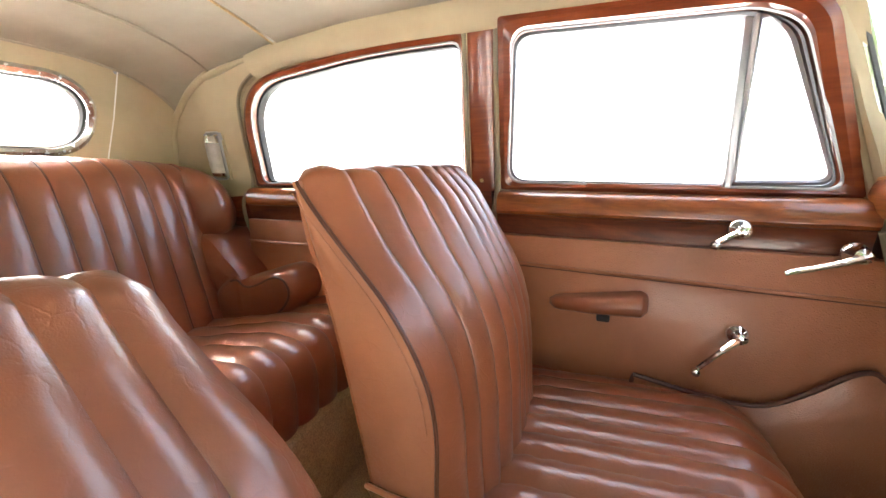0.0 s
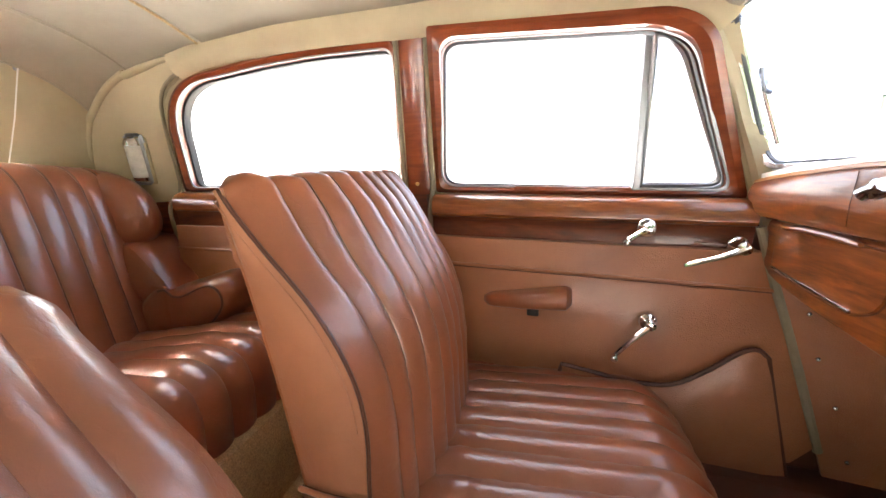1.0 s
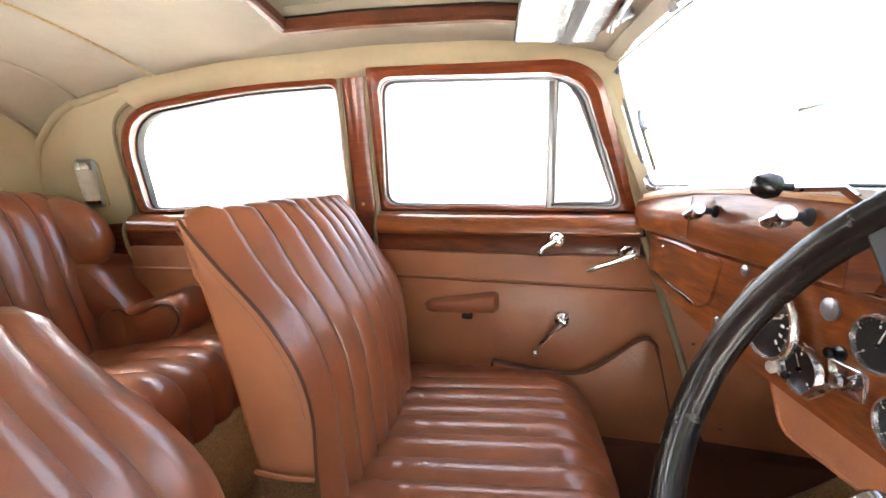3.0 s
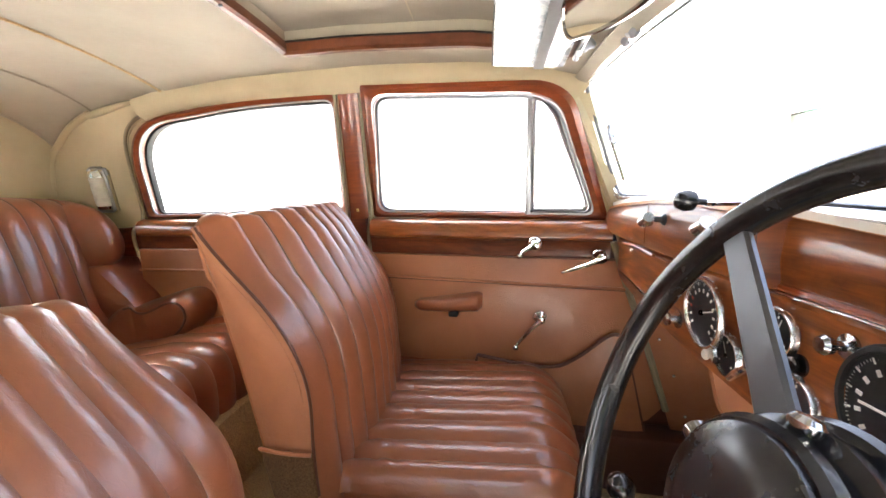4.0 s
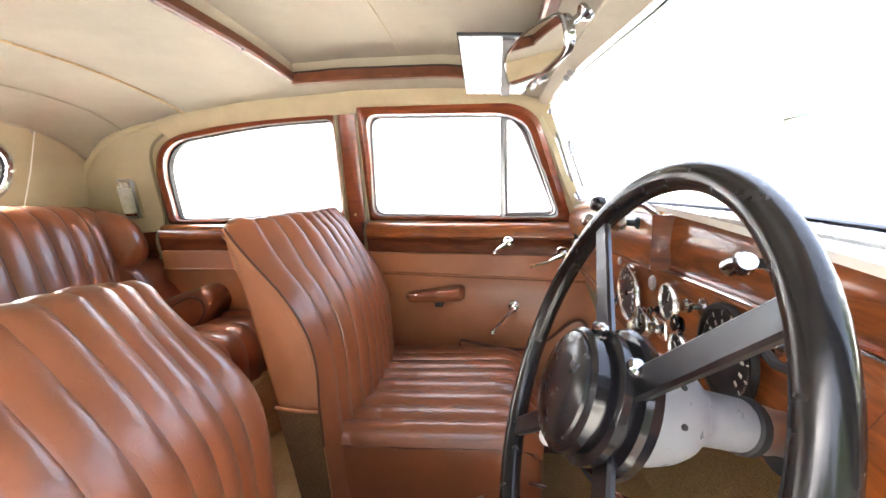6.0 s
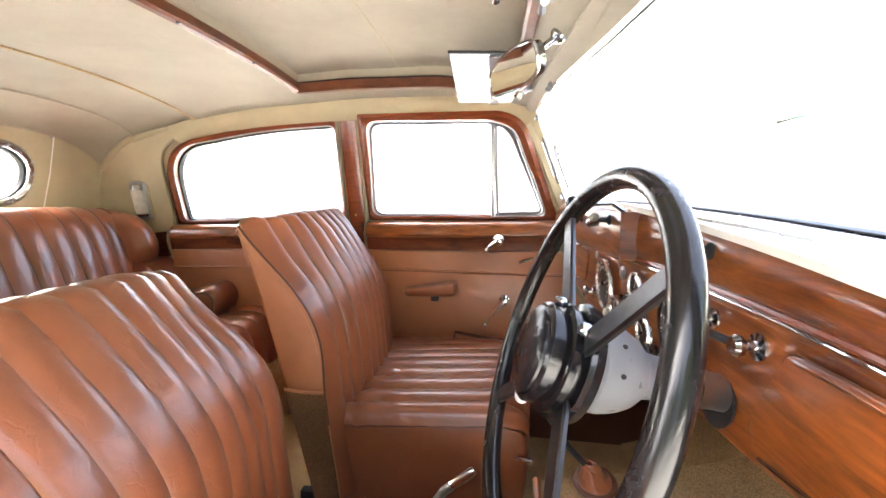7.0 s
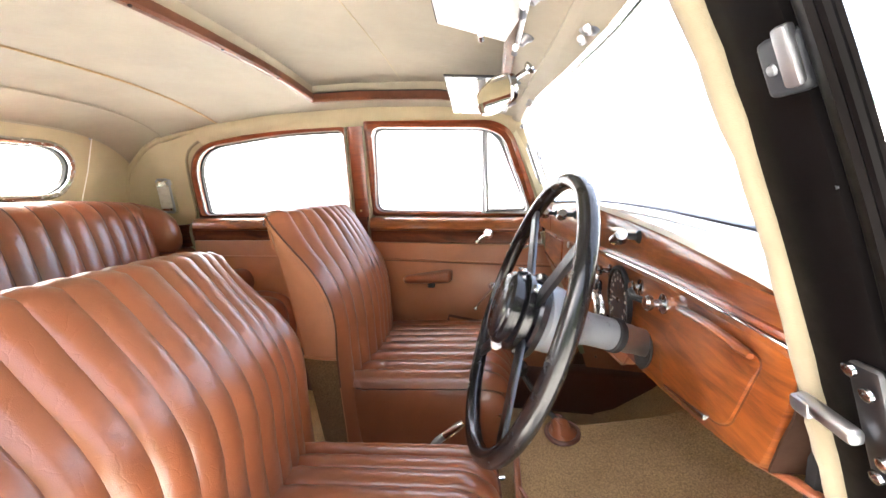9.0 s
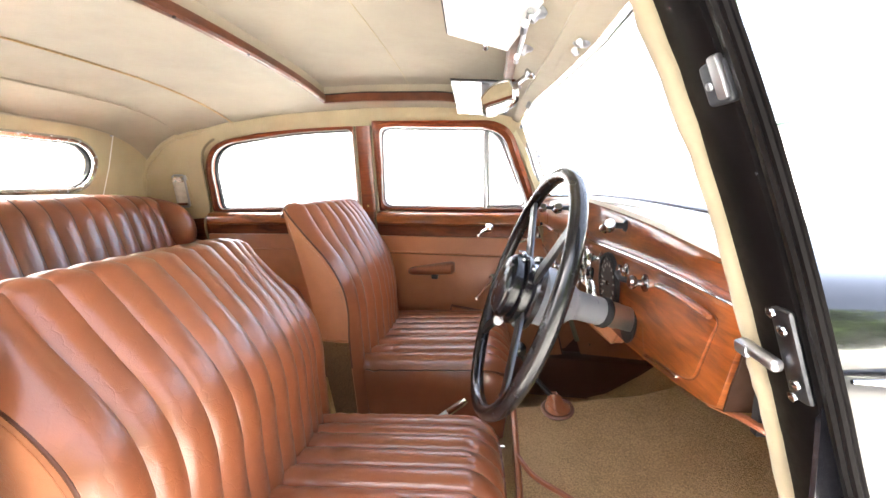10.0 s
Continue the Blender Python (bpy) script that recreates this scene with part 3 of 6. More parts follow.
F_OUT = [(-0.012, 1.140, 0.01), (-0.002, 1.510, 0.008), (0.49, 1.491, 0.05), (0.556, 1.455, 0.04), (0.676, 1.136, 0.012)]
F_IN = [(0.013, 1.162, 0.04), (0.025, 1.487, 0.04), (0.46, 1.466, 0.03), (0.528, 1.436, 0.035), (0.632, 1.155, 0.03)]
R_OUT = [(-0.087, 1.140, 0.008), (-0.087, 1.508, 0.008), (-0.36, 1.502, 0.2), (-0.79, 1.438, 0.16), (-0.788, 1.142, 0.01)]
R_IN = [(-0.102, 1.166, 0.022), (-0.098, 1.484, 0.03), (-0.36, 1.478, 0.2), (-0.763, 1.428, 0.15), (-0.757, 1.152, 0.025)]


def shrink(corners, g):
    cx = sum(c[0] for c in corners) / len(corners)
    cz = sum(c[1] for c in corners) / len(corners)
    out = []
    for x, z, r in corners:
        out.append((x - math.copysign(1, x - cx) * g, z - math.copysign(1, z - cz) * g, max(0.004, r - g * 0.5)))
    return out


def window_set(parent, outer, inner, place, seg=8, channel=None):
    part("window_frame", ring(rounded(outer, seg), rounded(inner, seg), place, -0.03, 0.012, 0.008), WOOD_RED, parent, "varnished red-brown wooden window frame")
    part("chrome_bead", ring(rounded(shrink(inner, -0.003), seg), rounded(shrink(inner, 0.0025), seg), place, 0.0105, 0.0125, 0.001), STEEL, parent, "thin metal bead")
    part("rubber_channel", ring(rounded(shrink(inner, -0.006), seg), rounded(shrink(inner, 0.005), seg), place, -0.029, -0.010, 0.001), channel or RUBBER, parent, "glass channel")
    pane = part("pane", slab(rounded(shrink(inner, 0.003), seg), place, -0.024, -0.020), GLASS, parent)
    pane.visible_shadow = False


def outer_skin(parent, outer, place, x0, x1):
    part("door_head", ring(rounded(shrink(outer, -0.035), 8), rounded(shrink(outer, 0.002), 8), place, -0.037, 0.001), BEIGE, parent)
    part("outer_skin", box(x0, x1, *sorted((place(0, 1.0, -0.075).y, place(0, 1.0, -0.065).y)), 0.40, 1.15, 0.003), BODY, parent, "black painted outer skin")
    part("skin_frame", ring(rounded(outer, 8), rounded(shrink(outer, 0.014), 8), place, -0.055, -0.031), RUBBER, parent)


def front_door():
    place = wall(1)
    door = thing("front_door_passenger", "closed front car door lined in tan leather and walnut", "car door")
    outer_skin(door, F_OUT, place, -0.01, 0.86)
    window_set(door, F_OUT, F_IN, place, 8, SPOKE)
    # the card
    out = [Vector(p) for p in ((-0.01, 0.485), (0.60, 0.53), (0.78, 0.60), (0.812, 0.64), (0.767, 0.78), (0.728, 0.90), (0.695, 1.04), (-0.008, 1.04))]
    part("door_card", slab(out, lambda a, b, d: Vector((a, 0.765 - d, b)), 0.02, 0.058, 0.006), TAN, door, "grained tan leather lining")
    part("lower_edge", box(0.0, 0.86, 0.70, 0.72, 0.47, 0.492, 0.004), RUBBER, door)
    rail(door, -0.005, 0.668, place, 0.0)
    part("welt", tube([Vector((lerp(-0.005, 0.705, k / 6), 0.7045, lerp(0.974, 0.966, k / 6))) for k in range(7)], 0.0042, 6), TAN, door)
    # Thin dark rod stands for the shadow under the welt.
    part("welt_stitch", tube([Vector((lerp(-0.005, 0.705, k / 6), 0.7062, lerp(0.9685, 0.9605, k / 6))) for k in range(7)], 0.0016, 5), PIPING, door)
    # map pocket
    top = smooth_line([(0.318, 0.70, 0.754), (0.38, 0.70, 0.746), (0.46, 0.70, 0.737), (0.54, 0.70, 0.742), (0.60, 0.70, 0.781), (0.655, 0.70, 0.832), (0.685, 0.70, 0.845), (0.706, 0.70, 0.83)], 26)
    rows = []
    for k in range(8):
        t = k / 7
        rows.append([Vector((lerp(p.x, p.x * 1.04 + 0.03, t), 0.7065 - 0.013 - 0.012 * math.sin(math.pi * min(1, t * 1.1)) * math.sin(math.pi * i / 25), lerp(p.z, 0.535 + 0.15 * max(0, p.x - 0.4), t))) for i, p in enumerate(top)])
    part("map_pocket", sheet(rows, 0.006), TAN, door, "gathered tan leather map pocket")
    part("pocket_piping", tube([p + Vector((0, -0.010, 0.001)) for p in top] + [rows[k][-1] + Vector((0, -0.002, 0)) for k in range(1, 8)], 0.005, 7), PIPING, door)
    part("pocket_end", tube([(0.320, 0.694, 0.754), (0.315, 0.694, 0.737), (0.316, 0.694, 0.70)], 0.0045, 7), PIPING, door)
    # armrest
    n = 16
    rows = []
    for i in range(n + 1):
        t = i / n
        end = min(1, t / 0.12, (1 - t) / 0.08 + 0.15)
        w = 0.052 * (0.55 + 0.45 * min(1, t * 2.2)) * (0.35 + 0.65 * math.sin(math.pi / 2 * max(0, end)) ** 0.6)
        h = lerp(0.015, 0.026, t) * (0.45 + 0.55 * math.sin(math.pi / 2 * max(0, end)) ** 0.6)
        c = Vector((lerp(0.132, 0.332, t), 0.706, lerp(0.892, 0.916, t)))
        ringp = []
        for k in range(20):
            q = 2 * math.pi * k / 20
            s, d = math.sin(q), math.cos(q)
            ringp.append(c + Vector((0, -w * max(0, math.copysign(abs(s) ** 0.6, s)), h * math.copysign(abs(d) ** 0.65, d))))
        rows.append(ringp)
    bm = sheet(rows, 0, True)
    bm.verts.ensure_lookup_table()
    bm.faces.new(bm.verts[-20:])
    bm.faces.new(bm.verts[:20])
    part("armrest", bm, LEATHER, door, "padded brown leather armrest")
    part("armrest_bracket", box(0.235, 0.262, 0.68, 0.706, 0.866, 0.884, 0.004), RUBBER, door)
    crank(door, (0.472, 0.703, 1.081), (0.430, 0.703, 1.053))
    crank(door, (0.490, 0.703, 0.878), (0.424, 0.703, 0.798))
    # door handle: a lever that lies along the card
    h = part("door_handle", lathe([(0.018, 0), (0.019, 0.006), (0.015, 0.012), (0.012, 0.03), (0.013, 0.034), (0.006, 0.038)], (0.634, 0.703, 1.051), (0, -1, 0), 20), CHROME, door, "long chrome door handle")
    part("lever", tube(smooth_line([(0.642, 0.671, 1.054), (0.60, 0.668, 1.034), (0.538, 0.672, 1.011)], 8), [0.007, 0.0068, 0.006, 0.0055, 0.005, 0.005, 0.0055, 0.004], 8), CHROME, h)
    # swivelling quarter light
    q = [(0.460, 1.156, 0.012), (0.456, 1.464, 0.014), (0.468, 1.462, 0.02), (0.525, 1.434, 0.03), (0.627, 1.158, 0.03)]
    part("quarter_frame", ring(rounded(shrink(q, 0.004), 8), rounded(shrink(q, 0.014), 8), place, -0.014, 0.0, 0.004), STEEL, door, "metal quarter-light frame")
    part("divider", box(0.448, 0.462, *sorted((place(0, 1.3, -0.016).y, place(0, 1.3, 0.006).y)), 1.155, 1.467, 0.003), STEEL, door, "chrome upright of the quarter light")
    for v in door.children[-1].data.vertices:
        v.co.y -= 0.15 * (v.co.z - 1.3)
    # Dark rod draws the shadow line beside the chrome upright.
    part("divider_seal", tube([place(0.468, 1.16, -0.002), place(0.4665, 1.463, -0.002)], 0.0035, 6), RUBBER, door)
    part("glass_lift", box(0.195, 0.455, *sorted((place(0, 1.162, 0.002).y, place(0, 1.162, 0.016).y)), 1.150, 1.1605, 0.003), WOOD_RED, door)
    return draw_in(door)


front_door()


def rear_door(sgn, name):
    place = wall(sgn)
    door = thing(name, "closed rear car door lined in tan leather and walnut", "car door")
    outer_skin(door, R_OUT, place, -0.92, -0.09)
    window_set(door, R_OUT, R_IN, place, 10)
    y = place(0, 1.17, 0.0).y
    out = [Vector(p) for p in ((-0.79, 0.485), (-0.095, 0.485), (-0.095, 1.045), (-0.79, 1.045))]
    part("door_card", slab(out, lambda a, b, d: Vector((a, y - sgn * d, b)), 0.02, 0.056, 0.006), TAN, door, "grained tan leather lining")
    rail(door, -0.792, -0.092, place)
    part("welt", tube([Vector((lerp(-0.79, -0.095, k / 4), y - sgn * 0.0585, 0.978)) for k in range(5)], 0.0042, 6), TAN, door)
    part("piping", tube(smooth_line([place(-0.69, 0.91, 0.074), place(-0.74, 0.95, 0.074), place(-0.785, 1.0, 0.074), place(-0.799, 1.06, 0.072), place(-0.80, 1.11, 0.06), place(-0.798, 1.15, 0.014), place(-0.798, 1.3, 0.014), place(-0.79, 1.39, 0.014), place(-0.755, 1.44, 0.014), place(-0.68, 1.474, 0.014), place(-0.6, 1.492, 0.012)], 30), 0.0055, 8), SEAL, door, "beige piping round the door")
    return door


rear_door(1, "rear_door_passenger")
rear_door(-1, "rear_door_driver")


def pillar(sgn, name, shift=0.0, low=0.05):
    """Centre pillar; shift moves it along the car, low is how far its foot stands in."""
    place = wall(sgn)
    p = thing(name, "varnished wooden centre pillar between beige piped seals", "pillar", kind="structure")
    bm = sheet([[place(x + shift, z, d) for x, d in ((-0.083, -0.06), (-0.083, 0.004), (-0.074, 0.009), (-0.028, 0.009), (-0.021, 0.004), (-0.021, -0.06))] for z in (0.45, 0.9, 1.14, 1.3, 1.515)], 0)
    part("pillar_face", bm, WOOD_RED, p)
    bm = sheet([[place(x + shift, z, d) for x, d in ((-0.083, 0.0), (-0.082, low - 0.005), (-0.022, low - 0.005), (-0.021, 0.0))] for z in (0.45, 0.9, 1.14)], 0)
    part("pillar_base", bm, WOOD_DARK, p)
    bm = sheet([[place(x + shift, z, d) for x, d in ((-0.112, -0.034), (0.004, -0.034), (0.004, -0.06), (-0.112, -0.06))] for z in (0.42, 1.0, 1.14, 1.53)], 0, True)
    part("pillar_core", bm, RUBBER, p)
    for x in (-0.091 + shift, -0.0135 + shift):
        back = 0.05 if sgn < 0 else 0.0
        part("seal", tube([place(x - back, 1.512, 0.012), place(x - back, 1.3, 0.012), place(x - 0.3 * back, 1.2, 0.013), place(x - 0.1 * abs(shift), 1.15, 0.014), place(x - 0.2 * abs(shift), 1.1, low), place(x - 0.6 * abs(shift), 0.8, low), place(x - abs(shift), 0.45, low)], 0.0065, 8), SEAL, p, "beige piped seal")
    part("screw", lathe([(0.0055, 0), (0.0045, 0.003), (0.001, 0.004)], place(-0.056 + shift, 1.165, 0.009), (0, -sgn, 0), 10), BRASS, p)
    return draw_in(p)


pillar(1, "pillar_left")
pillar(-1, "pillar_right", -0.019, 0.016)

# ---- windscreen ----
SLEW = [(-0.6, 0.04), (-0.25, 0.043), (0.0, 0.022), (0.1, 0.008), (0.3, -0.018), (0.6, -0.036), (0.75, -0.04)]


def slew(y):
    """How far the bowed fascia stands ahead of a straight line across the car."""
    return sum(curve_at(SLEW, y + 0.03 * k) for k in (-2, -1, 0, 1, 2)) / 5


def screen(y, z, d):
    n = Vector((-0.945, 0, -0.325))
    return Vector((0.602 + 0.345 * (1.488 - z) + slew(y) + 0.018, y, z)) + n * d


S_OUT = [(0.668, 1.193, 0.06), (0.664, 1.492, 0.05), (MID, 1.5, 0.3), (-0.556, 1.492, 0.05), (-0.558, 1.193, 0.06), (MID, 1.212, 0.3)]
S_IN = [(0.654, 1.207, 0.05), (0.650, 1.478, 0.04), (MID, 1.486, 0.3), (-0.542, 1.478, 0.04), (-0.544, 1.207, 0.05), (MID, 1.226, 0.3)]
windscreen = thing("windscreen", "clear windscreen in a slim chrome frame", "window", kind="structure")
part("screen_frame", ring(rounded(S_OUT, 8), rounded(S_IN, 8), screen, -0.012, 0.006, 0.004), SATIN, windscreen)
part("screen_rubber", ring(rounded(S_IN, 8), rounded(shrink(S_IN, 0.0022), 8), screen, -0.006, 0.0, 0.001), SPOKE, windscreen)
rows = [[screen(lerp(-0.550, 0.660, k / 40), lerp(curve_at([(-0.55, 1.196), (MID, 1.216), (0.66, 1.196)], lerp(-0.550, 0.660, k / 40)), 1.488, j / 8), -0.008) for k in range(41)] for j in range(9)]
pane = part("pane", sheet(rows, 0.004), GLASS, windscreen)
pane.visible_shadow = False
rows = [[Vector((x + (slew(y) if k else 0.4 * slew(y)), y, z + dz)) for y, z in ((MID + s * 0.62, roof_z(0.6, MID + s * 0.62)) for s in (j / 24 for j in range(-24, 25)))] for k, (x, dz) in enumerate(((0.575, 0.010), (0.606, 0.002), (0.618, -0.004), (0.626, 0.006), (0.64, 0.03)))]
solid("screen_header", sheet(rows, -0.01), CREAM, "cream cloth header over the windscreen", "trim", kind="structure")


def front_pillar(sgn, name):
    place = wall(sgn)
    door_edge = [(0.485, 1.497), (0.542, 1.468), (0.58, 1.40), (0.622, 1.29), (0.668, 1.165), (0.695, 1.08)]
    rows = [smooth_line([place(x, z, 0.01) for x, z in door_edge], 24)]
    scr = [(0.604, 1.493), (0.603, 1.472), (0.622, 1.40), (0.656, 1.29), (0.690, 1.20), (0.705, 1.08)]
    edge = smooth_line([Vector((x, MID + sgn * (0.685 - 0.01 * (z < 1.25)), z)) for x, z in scr], 24)
    mid = [(a + b) / 2 + Vector((-0.012, -sgn * 0.008, 0)) for a, b in zip(rows[0], edge)]
    rows += [mid, edge]
    ob = part(name, sheet(rows, 0.02 * sgn), BEIGE)
    core = smooth_line([place(x, z, -0.024) for x, z in ((0.46, 1.51), (0.53, 1.498), (0.578, 1.46), (0.622, 1.345), (0.667, 1.23), (0.707, 1.12), (0.725, 1.04))], 24)
    part("pillar_core", tube(core, 0.019, 8), RUBBER, ob)
    tagged(ob, "beige cloth covered windscreen pillar", "pillar", kind="structure")
    return draw_in(ob)


front_pillar(1, "front_pillar_left")

# black coachwork ahead of the pillars: scuttle sides and bonnet
BONNET = ((0.95, 0.0), (1.03, 0.005), (1.09, 0.012), (1.125, 0.021), (1.14, 0.033), (1.152, 0.062), (1.16, 0.13), (1.168, 0.28), (1.172, 0.44), (1.176, 0.665))
body = thing("scuttle", "glossy black scuttle and bonnet of the saloon", "car body", kind="structure")
for sgn in (1, -1):
    rows = []
    for k in range(12):
        x = lerp(0.775, 2.0, k / 11)
        wide = lerp(0.665, 0.50, (k / 11) ** 1.3)
        rows.append([Vector((x, MID + sgn * (wide - q.y), q.x)) for q in smooth_line([(z, inn, 0) for z, inn in ((0.3, -0.02), (0.7, -0.01), *BONNET)], 40)])
    part("scuttle_side", sheet(rows, 0.006), BODY, body)
part("bonnet_bead", tube(smooth_line([(0.90, MID - 0.664 + inn, z + 0.002) for z, inn in BONNET], 30), 0.0045, 8), CHROME, body, "chrome bead behind the bonnet")
part("waist_moulding", tube(smooth_line([(0.79, -0.618, 1.075), (1.2, -0.60, 1.07), (1.6, -0.55, 1.065), (1.95, -0.47, 1.06)], 16), [0.002, 0.007] + [0.009] * 14, 10), CHROME, body, "chrome waist moulding")


# ---- seats ----
def settle(ob, at):
    """Puts the thing's origin at its base."""
    at = Vector(at)
    for child in ob.children_recursive:
        child.data.transform(Matrix.Translation(-at))
    ob.location = at
    return ob


def pleat(u, n, bolster, power=0.46):
    """Relief, 0 to 1, of a seat with n pleats between two rolled edges."""
    e = min(u, 1 - u)
    if e < bolster:
        return math.sin(math.pi * min(1, max(0, 0.12 + 0.88 * e / bolster))) ** 0.6 * 1.7
    t = (u - bolster) / (1 - 2 * bolster) * n
    return abs(math.sin(math.pi * t)) ** power


def pleat_samples(n, bolster, each=8):
    cut = (0.0, 0.03, 0.09, 0.2, 0.36, 0.5, 0.64, 0.8, 0.91, 0.97)
    out = [bolster * k for k in (0.0, 0.06, 0.14, 0.25, 0.4, 0.55, 0.7, 0.84, 0.93, 0.98)]
    out += [bolster + (1 - 2 * bolster) * (k + c) / n for k in range(n) for c in cut]
    return out + [1 - bolster] + [1 - v for v in out[:10][::-1]]


SEAT_EDGE = [(0.075, 0.50), (0.067, 0.60), (0.058, 0.70), (0.054, 0.79), (0.054, 0.885), (0.037, 0.96), (-0.006, 1.037), (-0.07, 1.112), (-0.107, 1.158), (-0.124, 1.184)]
SEAT_BACK = [(0.014, 0.50), (0.0, 0.58), (-0.02, 0.69), (-0.041, 0.80), (-0.068, 0.94), (-0.097, 1.067), (-0.112, 1.12), (-0.124, 1.184)]
SEAT_BULGE = [(0.50, 0.045), (0.70, 0.056), (0.80, 0.058), (0.90, 0.058), (0.96, 0.064), (1.05, 0.080), (1.10, 0.094), (1.145, 0.098), (1.17, 0.090), (1.19, 0.078)]


def front_seat(inner, sgn, base, label, squat=0.0, foot=0.416, wide=0.565, deep=0.013, near=0.0, full=1.0):
    """A seat from its inner side at y = inner outwards along sgn; base is where its origin goes, squat shortens its back."""
    seat = thing("armchair_seat", label, "car seat", "front seats")

    def across(v):
        return inner + sgn * v

    def short(z):
        return z - squat * min(1, max(0, (z - 0.80) / 0.38))
    edge = smooth_line([(x, 0, short(z)) for x, z in SEAT_EDGE], 46)
    roll = [Vector((-0.130, 0, 1.187)), Vector((-0.138, 0, 1.186)), Vector((-0.144, 0, 1.175)), Vector((-0.146, 0, 1.155))]
    for p in roll:
        p.z -= squat
    line = edge + roll
    bolster, n = 0.098, 10
    us = pleat_samples(n, bolster)
    rows = []
    for i, p in enumerate(line):
        a, b = line[max(0, i - 1)], line[min(len(line) - 1, i + 1)]
        d = (b - a).normalized()
        nrm = Vector((d.z, 0, -d.x))
        over = max(0, i - len(edge) + 1)
        top = min(1, max(0.0, (p.z + squat - 1.08) / 0.1))
        row = []
        for u in us:
            s = abs(2 * u - 1)
            e = min(u, 1 - u)
            rise = 1 - (1 - min(1, e / 0.085)) ** 2.4
            low = min(1, max(0, (0.9 - p.z) / 0.15))
            swell = (0.004 + 0.008 * low) * rise
            relief = deep * (1 - 0.35 * top) * (1 - 0.2 * over) * (pleat(u, n, bolster, 0.55) - 1) * rise
            if e < bolster:
                relief = 0.009 * math.sin(math.pi * min(1, e / bolster)) - deep * (1 - 0.35 * top) * max(0, (e / bolster - 0.84) / 0.16) ** 2
            q = p + nrm * (swell + relief)
            if over:
                q = edge[-1].lerp(q, min(1, e / 0.05) ** 0.6)
            # the middle stands well proud of the piped edges and rolls over the top
            mid = math.sin(math.pi / 2 * min(1, e / 0.42)) ** (1.4 - 0.6 * top)
            q.x += full * mid * (curve_at(SEAT_BULGE, p.z + squat) if not over else 0.078 - 0.016 * over)
            q.z += full * mid * 0.016 * top
            # the outer shoulder rounds off
            out = max(0, (u - 0.84) / 0.16)
            q.z -= (0.024 * out**2 + near * max(0, (0.22 - u) / 0.22) ** 2) * min(1, max(0, (q.z + squat - 1.0) / 0.18))
            q.y = across(wide * u)
            row.append(q)
        rows.append(row)
    part("backrest", sheet(rows, 0.012), LEATHER, seat, "pleated brown leather backrest", 60)
    # Seams drawn dark, so the grooves of the back look shaded.
    for k in range(10, 10 * n + 11, 10):
        part("pleat_seam", tube([r[k] + Vector((0.0012, 0, 0.0008)) for r in rows[6:-1]], 0.0026, 5), PIPING, seat, "stitched seam between pleats, darkened as groove shade")
    back = smooth_line([(x, 0, short(z)) for x, z in SEAT_BACK], 46)
    drop = lambda k, p: Vector((0, 0, -(0.024 if k else near) * min(1, max(0, (p.z + squat - 1.0) / 0.18))))
    for k in (0, 1):
        out = -sgn if k == 0 else sgn
        y = across(wide * k)
        cols = []
        for f, r in zip(edge, back):
            cols.append([Vector((lerp(r.x, f.x, t), y + out * 0.007 * math.sin(math.pi * t), lerp(r.z, f.z, t))) + drop(k, f) for t in (j / 8 for j in range(9))])
        part("side_panel", sheet(cols, 0.006), SEAT_SIDE, seat, "smooth worn tan leather side")
        part("side_piping", tube([f + Vector((0, 0, 0)) + drop(k, f) + Vector((0, y + out * 0.003, 0)) for f in edge[10:]], 0.003, 7), PIPING, seat, "dark leather piping")
        part("side_stitching", tube([f + Vector((-0.011, y + out * 0.0062, -0.004)) + drop(k, f) for f in edge[20:44]], 0.0009, 5), TAN, seat)
        # carpet skirt low on the side
        cols = []
        for z in (0.500, 0.56, 0.62, 0.68, 0.74, 0.775, 0.792):
            xa, xb = curve_at([(q, w) for w, q in SEAT_BACK], z), curve_at([(q, w) for w, q in SEAT_EDGE], z)
            cols.append([Vector((lerp(xa - 0.002, xb, t), y + out * (0.011 + 0.004 * math.sin(math.pi * t)), z - 0.006 * t * (z > 0.7))) for t in (j / 6 for j in range(7))])
        part("carpet_skirt", sheet(cols, 0.006), CARPET_DARK, seat, "dark brown carpet skirt")
        part("skirt_piping", tube([p + Vector((0, out * 0.002, 0.001)) for p in cols[-1]], 0.0038, 7), TAN, seat)
    m = 16
    rows = [[Vector((b.x - 0.018 * math.sin(math.pi * j / m) - 0.012 * min(1, max(0, (b.z - 1.0) / 0.15)) * min(1, 4 * j / m, 4 * (m - j) / m), across(lerp(0.003, wide - 0.003, j / m)), b.z - 0.012 * (b.z > 1.1) - 0.024 * max(0, (j / m - 0.84) / 0.16) ** 2)) for j in range(m + 1)] for b in back]
    part("back_panel", sheet(rows, 0.006), TAN, seat, "tan leather back")
    # cushion
    us = pleat_samples(8, 0.065, 9)
    c0, c1, x0, x1 = 0.045, wide, 0.050, 0.520
    m = 56
    rows = []
